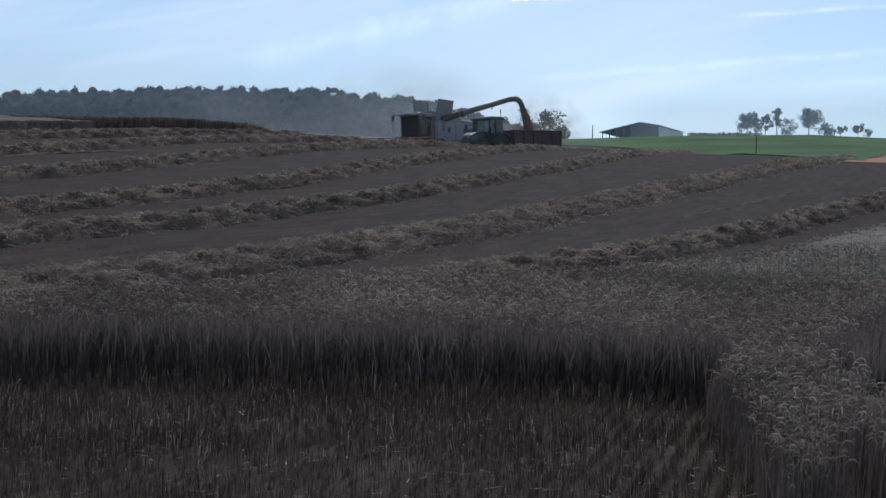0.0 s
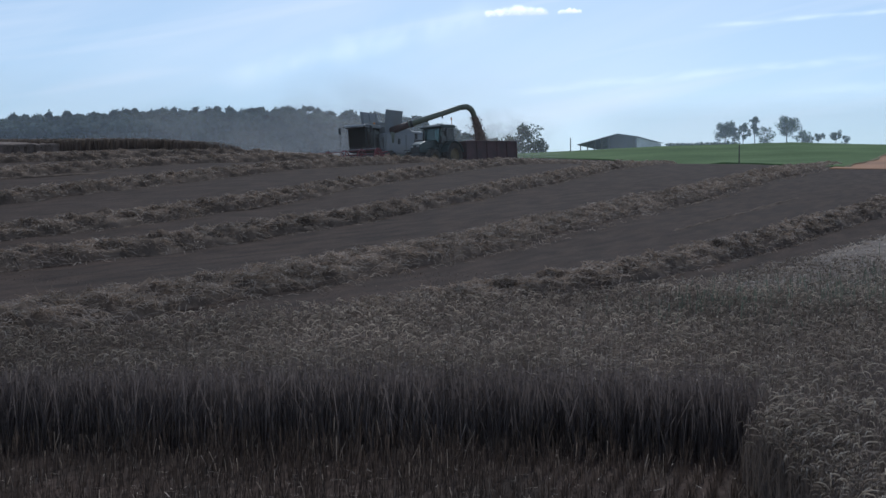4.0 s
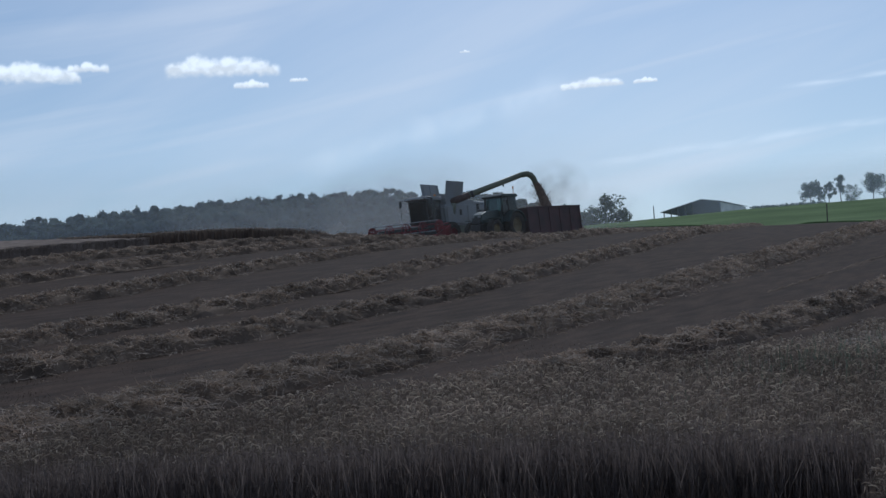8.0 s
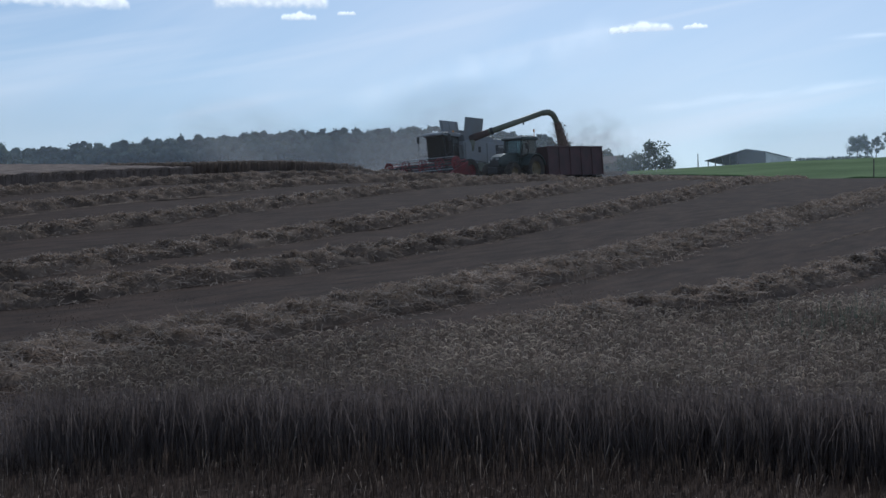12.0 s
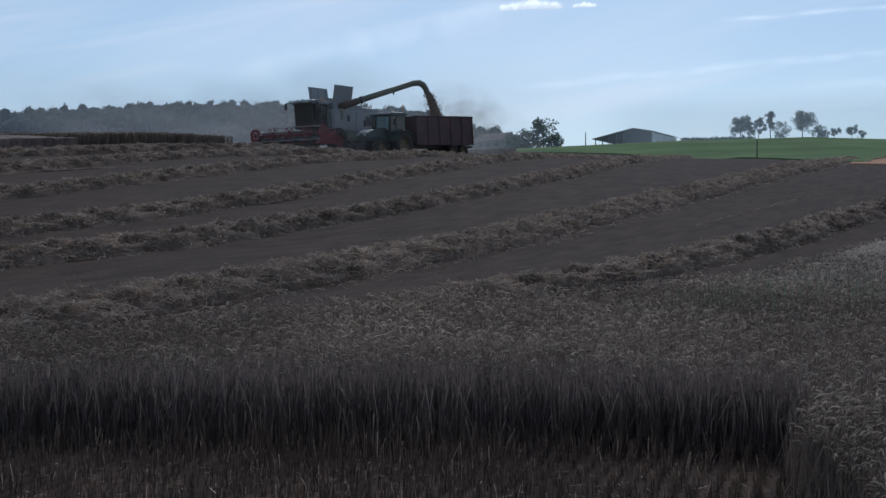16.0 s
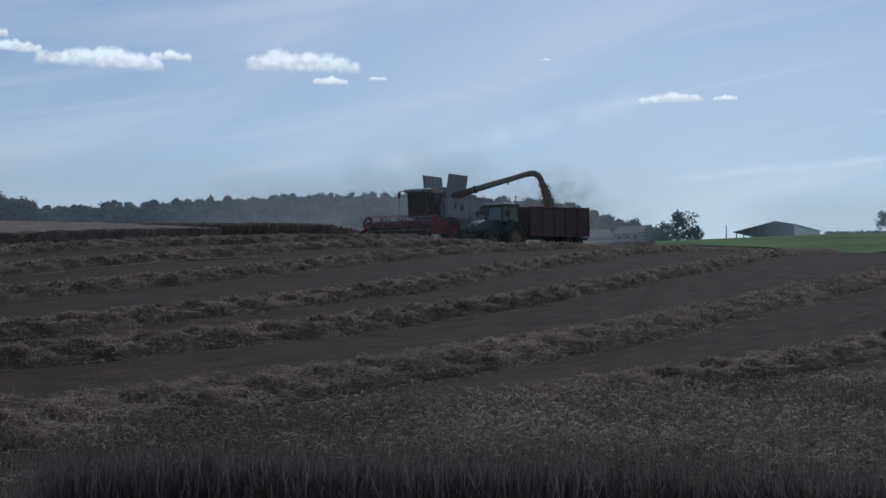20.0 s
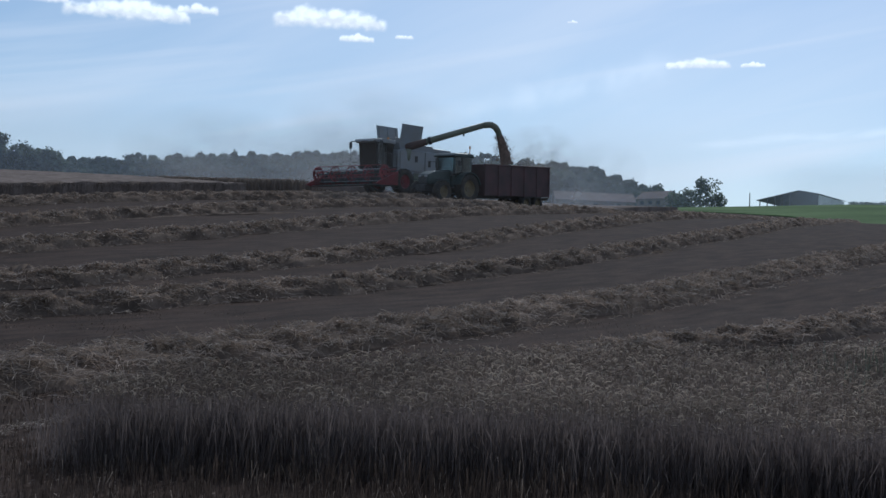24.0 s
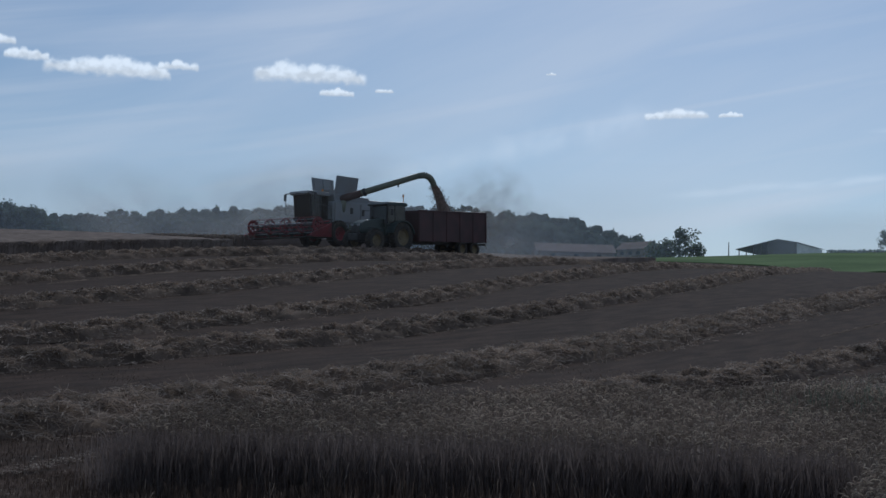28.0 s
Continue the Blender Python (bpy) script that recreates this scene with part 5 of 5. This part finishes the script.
def build_grain():
    """The heap in the trailer and the stream that falls on it, as loose kernels in clumps."""
    rng = np.random.default_rng(8)
    heap = tagged(new("grain_heap", None), "heap of brown wheat grain in the trailer", "grain")
    x, y = np.meshgrid(np.linspace(-7.6, -0.1, 40), np.linspace(-1.13, 1.13, 14))
    z = 2.3 + 0.75 * np.exp(-((x + 4.0) ** 2) / 2.2 - y ** 2 / 1.4) + wave(x, y, 0.3) * 0.02
    me = sheet("heap", x, y, z, GRAIN)
    ob = new("heap", me)
    ob.parent = heap
    stream = tagged(new("grain_stream", None), "thick stream of wheat grain pouring from the pipe", "grain")
    n = 2600
    u = rng.uniform(0, 1, n) ** 0.8
    ang, rad = rng.uniform(0, 2 * np.pi, n), np.abs(rng.normal(0, 1, n))
    wide = 0.19 + 0.26 * u
    c = np.stack([-1.0 * u + np.cos(ang) * rad * wide, 0.1 * u + np.sin(ang) * rad * wide, -2.0 * u ** 1.25], -1)
    a, b = rng.normal(0, 1, (n, 3)), rng.normal(0, 1, (n, 3))
    a /= np.linalg.norm(a, axis=1)[:, None]
    b /= np.linalg.norm(b, axis=1)[:, None]
    s = rng.uniform(0.025, 0.06, (n, 1))
    V = np.stack([c - a * s, c + b * s, c + a * s, c - b * s], 1).reshape(-1, 3)
    ob = new("falling_grain", mesh_from("falling_grain", V, np.arange(4 * n).reshape(-1, 4), GRAIN))
    ob.parent = stream
    tagged(ob, kind="stuff")
    bm = bm_()
    for k in range(6):
        u0, u1 = k / 6, (k + 1) / 6
        tube(bm, (-1.0 * u0, 0.1 * u0, -2.0 * u0 ** 1.25), (-1.0 * u1, 0.1 * u1, -2.0 * u1 ** 1.25), 0.24 + 0.2 * u0, 0.24 + 0.2 * u1, 9)
    part("core", bm, GRAIN, stream)
    return heap, stream


COMBINE, COMBINE_WHEELS, REEL = build_combine()
TRACTOR, TRACTOR_WHEELS = build_tractor()
TRAILER, TRAILER_WHEELS = build_trailer()
HEAP, STREAM = build_grain()


# ---- buildings on the hill ----
STONE = material("farm_stone", (0.2, 0.165, 0.135), 0.9, 0.25, 0.8, 8.0, 0.3)
def build_barn():
    d = 450.0
    x, y = at(9.1, d)
    base = float(ground_z(x, y)) - 0.3
    top = tagged(new("barn", None), "open-fronted farm shed with a dark gable and pale side wall", "barn")
    top.location = (x, y, base)
    top.rotation_euler = (0, 0, radians(-9.1 - 22))
    ridge, eave, low = height_to(6.52, 8.6, d) + 0.3, height_to(6.40, 9.1, d) + 0.3, height_to(6.13, 6.9, d) + 0.3
    G, D = 19.2, 21.0  # gable width, depth; local x runs left from the near corner, y away
    rx = -6.0
    bm = bm_()
    prism(bm, [(0.0, 0), (0.0, eave), (rx, ridge), (-9.0, ridge - 0.9), (-9.0, 0)], 0.0, 0.2)
    part("gable_wall", bm, DCLAD, top, "dark gable wall")
    part("side_wall", box(bm_(), -0.2, 0.0, 0.2, D, 0, eave - 0.15), CLAD, top, "pale clad side wall")
    for k in range(9):
        part("cladding_rib", box(bm_(), 0.0, 0.06, 1.0 + k * 2.3, 1.12 + k * 2.3, 0, eave - 0.2), CLAD, top)
    part("back_wall", box(bm_(), -9.0, 0, D - 0.2, D, 0, low - 0.3), DCLAD, top)
    part("roof", prism(bm_(), [(0.5, eave - 0.05), (0.5, eave + 0.1), (rx, ridge + 0.22), (rx, ridge + 0.02)], -0.6, D + 0.6), ROOFING, top)
    part("roof", prism(bm_(), [(rx, ridge + 0.02), (rx, ridge + 0.22), (-G - 0.6, low + 0.12), (-G - 0.6, low - 0.05)], -0.6, D + 0.6), ROOFING, top)
    for k in range(5):
        part("post", box(bm_(), -9.4 - k * 2.4, -9.15 - k * 2.4, 0, 0.25, 0, low + (ridge - low) * max(0, (10.0 - 2.4 * k)) / 13.2 * 0.98), POST, top)


def build_house(name, az, d, wide, deep, turn, el_ridge, el_eave, wall_mat, roof_mat, label):
    x, y = at(az, d)
    base = float(ground_z(x, y)) - 0.5
    top = tagged(new(name, None), label, "farm building", "farm buildings behind the brow")
    top.location, top.rotation_euler = (x, y, base), (0, 0, radians(turn))
    ridge, eave = height_to(el_ridge, az, d) + 0.5, height_to(el_eave, az, d) + 0.5
    part("walls", prism(bm_(), [(-deep / 2, 0), (deep / 2, 0), (deep / 2, eave), (0, ridge - 0.15), (-deep / 2, eave)], -wide / 2, wide / 2), wall_mat, top)
    for s in (-1, 1):
        part("roof", prism(bm_(), [(0, ridge - 0.1), (0, ridge + 0.12), (s * (deep / 2 + 0.4), eave + 0.05), (s * (deep / 2 + 0.4), eave - 0.12)], -wide / 2 - 0.4, wide / 2 + 0.4), roof_mat, top)
    for k in range(3):
        part("window", box(bm_(), -deep / 2 - 0.03, -deep / 2 + 0.02, -wide * 0.3 + k * wide * 0.3 - 0.5, -wide * 0.3 + k * wide * 0.3 + 0.5, eave * 0.45, eave * 0.8), DARK, top)


build_barn()
build_house("farm_house", 0.45, 330, 17.5, 9, 97, 6.24, 5.85, STONE, TILE_ROOF, "low farm building with a long faded tile roof")
build_house("farm_house", 2.95, 345, 7.0, 7, 60, 6.36, 6.02, STONE, TILE_ROOF, "small farmhouse with a brown tile roof")


def build_poles():
    for az, d, e0, e1, kind in ((5.56, 400, 5.7, 6.27, 0), (6.52, 400, 5.7, 6.40, 0), (26.45, 300, 4.9, 6.32, 1), (25.33, 420, 5.4, 6.12, 1), (21.42, 520, 5.5, 6.16, 0)):
        x, y = at(az, d)
        z0 = float(ground_z(x, y)) - 0.4
        high = 1.65 + d * math.tan(radians(e1)) - z0
        top = tagged(new("power_pole", None), "slim grey wooden power pole on the hill", "pole", "power poles on the hill")
        top.location = (x, y, z0)
        part("mast", tube(bm_(), (0, 0, 0), (0, 0, high), 0.17, 0.11, 8), POST, top)
        if kind:
            part("crossarm", box(bm_(), -0.9, 0.9, -0.06, 0.06, high - 0.7, high - 0.55), POST, top)
            for dx in (-0.8, 0.0, 0.8):
                part("insulator", tube(bm_(), (dx, 0, high - 0.55), (dx * 1.15, 0, high + 0.15), 0.06, 0.04, 6), DARK, top)
    ends = [(*at(a, d), 1.65 + d * math.tan(radians(e)) - 0.15) for a, d, e in ((36.0, 230, 6.6), (26.45, 300, 6.32), (25.33, 420, 6.12), (21.42, 520, 6.16))]
    for shift in (-0.8, 0.8):
        bm = bm_()
        for a, b in zip(ends, ends[1:]):
            line = [(a[0] + (b[0] - a[0]) * k / 8 + shift, a[1] + (b[1] - a[1]) * k / 8, a[2] + (b[2] - a[2]) * k / 8 - 1.2 * (k / 8) * (1 - k / 8) * 4) for k in range(9)]
            for p0, p1 in zip(line, line[1:]):
                tube(bm, p0, p1, 0.009, None, 4)
        tagged(part("power_line", bm, DARK, None), "thin dark power line sagging between the poles", "power line", "power lines")
    x, y = at(13.1, 112)
    top = tagged(new("field_post", None), "thin wooden marker post at the field edge", "post")
    top.location = (x, y, float(ground_z(x, y)) - 0.1)
    part("stake", tube(bm_(), (0, 0, 0), (0.03, 0, 1.55), 0.05, 0.045, 7), POST, top)


build_poles()


# ---- clouds ----
def sky_sheet(name, az, el, u, height, body, lit, mat, label):
    """A far soft sheet of cloud: half-sizes in degrees along u and height; body its thickness, lit its brightness at each corner."""
    d = 3200.0
    k = d * math.pi / 180
    ob = tagged(new(name, sheet(name, u * k, 0 * u, height * k, mat)), label, "cloud", kind="structure")
    for key, values in (("body", body), ("lit", lit)):
        ob.data.attributes.new(key, "FLOAT", "POINT").data.foreach_set("value", np.ascontiguousarray(values.ravel(), np.float32))
    x, y = at(az, d)
    ob.location = (x, y, 1.65 + d * math.tan(radians(el)))
    ob.rotation_euler = (0, 0, radians(-az))
    return ob


def build_cloud(az, el, wide, tall, seed):
    """A small fair-weather cloud: heaped tops over a flatter base with grey shade painted in, ragged at its ends."""
    rng = random.Random(seed)
    c, r = int(36 + wide * 22), 40
    u, v = np.meshgrid(np.linspace(-1, 1, c), np.linspace(-1, 1, r))
    top = np.full(c, -1.0)
    line = np.linspace(-1, 1, c)
    n = int(1.6 * wide / tall) + 2
    for i in range(n):
        m = -0.85 + 1.7 * (i + rng.uniform(0.1, 0.9)) / n
        half = rng.uniform(0.22, 0.42)
        peak = (0.85 - 0.6 * abs(m)) * rng.uniform(0.5, 1.1)
        top = np.maximum(top, -0.35 + (peak + 0.35) * np.sqrt(np.clip(1 - ((line - m) / half) ** 2, 0, 1)) - (np.abs(line - m) > half))
    rag = np.array([[noise.fractal((a * wide * 1.6 + seed * 9.1, b * tall * 2.4, seed * 3.7), 1.0, 2.0, 5) for a, b in zip(ra, rb)] for ra, rb in zip(u, v)])
    over = top[None, :] - v + rag * 0.17
    under = v + 0.5 + rag * 0.16
    body = smooth(-0.1, 0.34, over) * smooth(-0.12, 0.3, under) * smooth(0, 0.12, 1 - np.abs(u)) * smooth(0, 0.1, 1 - np.abs(v))
    lit = 0.76 + 0.24 * smooth(-0.35, 0.3, v + rag * 0.4)
    sky_sheet("cloud", az, el, u * wide * 0.56, v * tall * 0.72, body, lit, CLOUD, "small bright white fair-weather cloud")


for i, (az, el, wide, tall) in enumerate(((-22.45, 13.05, 1.4, 0.5), (-23.5, 12.35, 1.6, 0.45), (-21.3, 12.6, 1.6, 0.6), (-18.2, 12.35, 4.6, 0.95), (-15.5, 12.6, 1.5, 0.5), (-10.3, 12.6, 4.2, 1.05), (-9.2, 11.9, 1.3, 0.4),
                                          (-7.3, 12.05, 0.7, 0.25), (-0.6, 12.88, 0.4, 0.16), (4.4, 11.33, 2.4, 0.5), (6.5, 11.3, 0.9, 0.26), (26.0, 8.2, 2.2, 0.5), (-26.0, 13.5, 4.4, 1.2))):
    build_cloud(az, el, wide, tall, i)


def build_streak(az0, el0, az1, el1, tall, share, seed):
    """A drawn-out streak of high cirrus between two points of the sky."""
    c, r = 140, 14
    u, v = np.meshgrid(np.linspace(-1, 1, c), np.linspace(-1, 1, r))
    rag = np.array([[noise.fractal((a * 5 + seed * 4.3, b * 0.8, seed), 1.0, 2.0, 4) for a, b in zip(ra, rb)] for ra, rb in zip(u, v)])
    body = share * np.exp(-(v * 2.1) ** 2) * smooth(0, 0.35, 1 - np.abs(u)) * np.clip(0.75 + 0.8 * rag, 0, 1.2)
    half = (az1 - az0) / 2
    sky_sheet("cirrus_streak", (az0 + az1) / 2, (el0 + el1) / 2, u * half, v * tall * (0.8 + 0.25 * rag) + u * (el1 - el0) / 2, body, np.ones(body.shape), CLOUD, "long faint streak of high white cirrus")


for i, row in enumerate(((11.0, 10.62, 24.0, 11.0, 0.2, 0.26), (3.0, 8.2, 19.5, 9.3, 0.4, 0.2), (-8.5, 8.2, 4.2, 11.6, 1.2, 0.22), (14.0, 7.9, 27.0, 8.3, 0.5, 0.15))):
    build_streak(*row, i + 20)


# ---- dust ----
def build_dust():
    """Ragged veils of dust and chaff round the machine, each a thin bowl that thins out from its middle; the last
    paints glare before it.
    """
    top = tagged(new("dust_cloud", None), "brown haze of harvest dust hanging round the machines", "dust")
    u, v = np.meshgrid(np.linspace(-1, 1, 13), np.linspace(-1, 1, 13))
    veils = []
    rng = random.Random(3)
    for x, z, deep, rx, rz, mat in ((-8.5, 2.6, 7, 8.5, 4.8, DUST), (-1.0, 5.0, 9, 9.5, 5.2, DUST), (9.6, 3.8, 6, 5.0, 3.4, CHAFF), (13.0, 2.0, 8, 6.5, 3.6, DUST), (-17.0, 3.2, 11, 9.5, 4.8, DUST), (1.0, 2.0, -18, 17.0, 6.5, GLARE_DUST)):
        bend = 0.25 * (u ** 2 + v ** 2) + 0.1 * np.sin(3 * u + x) * np.cos(2 * v)
        ob = new("dust_veil", sheet("dust_veil", u, bend, v, mat))
        ob.parent = top
        ob.scale = (rx, 2.0, rz)
        ob.location = (x, deep, z)
        ob.rotation_euler = (0, rng.uniform(-0.3, 0.3), rng.uniform(-0.25, 0.25))
        veils.append((ob, x, deep, z, rng.uniform(0, 6)))
    return top, veils


DUST_TOP, VEILS = build_dust()


def build_haze_sheet(az0, az1, reach, el_low, el_high, share):
    """A thin curved sheet that paints distance haze over the far woods."""
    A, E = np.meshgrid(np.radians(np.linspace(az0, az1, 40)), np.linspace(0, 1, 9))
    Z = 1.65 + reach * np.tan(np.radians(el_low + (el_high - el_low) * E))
    ob = tagged(new("haze", sheet("haze", reach * np.sin(A), reach * np.cos(A), Z, HAZE)), "thin pale sheet painted as summer haze before the woods", "haze", kind="structure")
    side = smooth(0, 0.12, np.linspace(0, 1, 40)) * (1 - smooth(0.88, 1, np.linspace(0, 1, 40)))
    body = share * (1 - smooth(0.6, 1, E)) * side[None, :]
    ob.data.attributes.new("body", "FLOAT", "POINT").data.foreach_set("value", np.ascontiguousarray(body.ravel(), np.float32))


build_haze_sheet(-62, 9, 240.0, 4.0, 9.6, 0.2)
build_haze_sheet(6, 34, 430.0, 5.4, 8.0, 0.26)


# ---- the strip that is cut during the shot ----
def build_swath():
    rng = np.random.default_rng(41)
    pieces = []
    for a in np.arange(CROP_END, 104.0, 1.0):
        ox, oy = field(a + 0.5, CROP_EDGE(a + 0.5) + 4.0)
        oz = float(ground_z(ox, oy))
        n = 130
        t, w = rng.uniform(a, a + 1.0, n), rng.uniform(6.2, 8.2, n)
        x, y = field(t, CROP_EDGE(t) + w)
        V, F, K = grass(rng, x, y, ground_z(x, y), 0.74, 0.05, 0.08, 0.14, 0.06)
        V = V - np.array([float(ox), float(oy), oz])
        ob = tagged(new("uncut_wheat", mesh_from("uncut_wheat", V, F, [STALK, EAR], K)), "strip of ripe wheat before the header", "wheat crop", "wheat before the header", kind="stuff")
        ob.location = (float(ox), float(oy), oz)
        pieces.append((ob, a, Vector((float(ox), float(oy), oz))))
    return pieces


SWATH = build_swath()

# ---- what moves ----
START = np.array([3.0, 123.0])
TRAVEL = np.array([-0.7203, -0.6936])
NOSE = np.array([-math.sin(radians(36)), -math.cos(radians(36))])
LEFT = np.array([-NOSE[1], NOSE[0]])
HEADING = math.degrees(math.atan2(NOSE[1], NOSE[0]))
DRIVEN = ([0, 2, 5, 8, 11, 12.5, 15, 17, 20, 22.5, 23.2, 24.3, 25, 26, 27, 28], [4.3, 6.3, 8.1, 9.9, 12.0, 12.8, 14.2, 15.5, 17.4, 19.2, 20.8, 25.6, 26.5, 26.9, 27.9, 28.7])


def driven(t):
    """Metres driven, eased between times fitted to the camera's view."""
    return sum(float(np.interp(min(max(t + k * 0.25, 0), 28), *DRIVEN)) for k in (-2, -1, 0, 1, 2)) / 5


FALL = 4.3  # nose-down tilt of the machines, fitted to the camera's view


def stand(t, ahead, aside, middle=0.0, fall=FALL):
    """The pose of a vehicle on the slope, its pitch fitted to the camera's view."""
    c = START + TRAVEL * driven(t) + NOSE * ahead + LEFT * aside
    m = c + NOSE * middle
    l, r = m + LEFT, m - LEFT
    bank = math.degrees(math.atan2(float(ground_z(*l)) - float(ground_z(*r)), 2.0))
    return pose(c[0], c[1], float(ground_z(*m)) - middle * math.tan(radians(fall)) * -1, 0.25 * bank, fall, HEADING)


def motions():
    times = [i * 0.5 for i in range(57)]
    for ob, ahead, aside, base, fall in ((COMBINE, 0, 0, 0.0, 2.0), (TRACTOR, -0.3, 6.4, 0.0, FALL), (TRAILER, -2.1, 6.4, -3.0, 5.0), (HEAP, -2.1, 6.4, -3.0, 5.0)):
        walk(ob, [(t, stand(t, ahead, aside, base, fall)) for t in times])
    walk(STREAM, [(t, stand(t, 0, 0, 0.0, 2.0) @ pose(-4.6 + 0.04 * math.sin(t * 5), 6.74, 4.62, 0, 0, 12 * math.sin(t * 2.2))) for t in times])
    for wheels in (COMBINE_WHEELS, TRACTOR_WHEELS, TRAILER_WHEELS):
        for w in wheels:
            x, y, z = w.location
            fine = [i * 0.25 for i in range(113)]
            walk(w, [(t, Matrix.Translation((x, y, z)) @ Matrix.Rotation((driven(t) - driven(0)) / z, 4, "Y")) for t in fine])
    x, y, z = REEL.location
    walk(REEL, [(i * 0.5, Matrix.Translation((x, y, z)) @ Matrix.Rotation(i * radians(62), 4, "Y")) for i in range(57)])
    rows = []
    for t in times:
        c = START + TRAVEL * (driven(t) * 0.95)
        rows.append((t, pose(c[0], c[1], float(ground_z(*c)), 0, 0, 3)))
    walk(DUST_TOP, rows)
    for ob, vx, vy, vz, ph in VEILS:
        turn = ob.rotation_euler.to_quaternion()
        drift = []
        for t in times[::4]:
            m = Matrix.Translation((vx + 0.9 * math.sin(t * 0.45 + ph), vy, vz + 0.5 * math.sin(t * 0.6 + ph * 1.7))) @ turn.to_matrix().to_4x4() @ Matrix.Rotation(0.25 * math.sin(t * 0.35 + ph), 4, "Y")
            drift.append((t, m))
        walk(ob, drift)
    for ob, a, home in SWATH:
        # the header reaches each strip, lays it in and swallows it
        met = 28.0
        for i in range(281):
            c = START + TRAVEL * driven(i / 10) + NOSE * 3.6
            if float(np.dot(c, ALONG)) < a + 1.0:
                met = i / 10
                break
        gone = Matrix.Translation(home + Vector((ALONG[0] * 1.2, ALONG[1] * 1.2, -0.95)))
        here = Matrix.Translation(home)
        if met <= 0:
            walk(ob, [(0, gone), (28, gone)])
        elif met < 27.2:
            walk(ob, [(0, here), (max(0.05, met - 0.1), here), (met + 0.8, gone), (28, gone)])


motions()
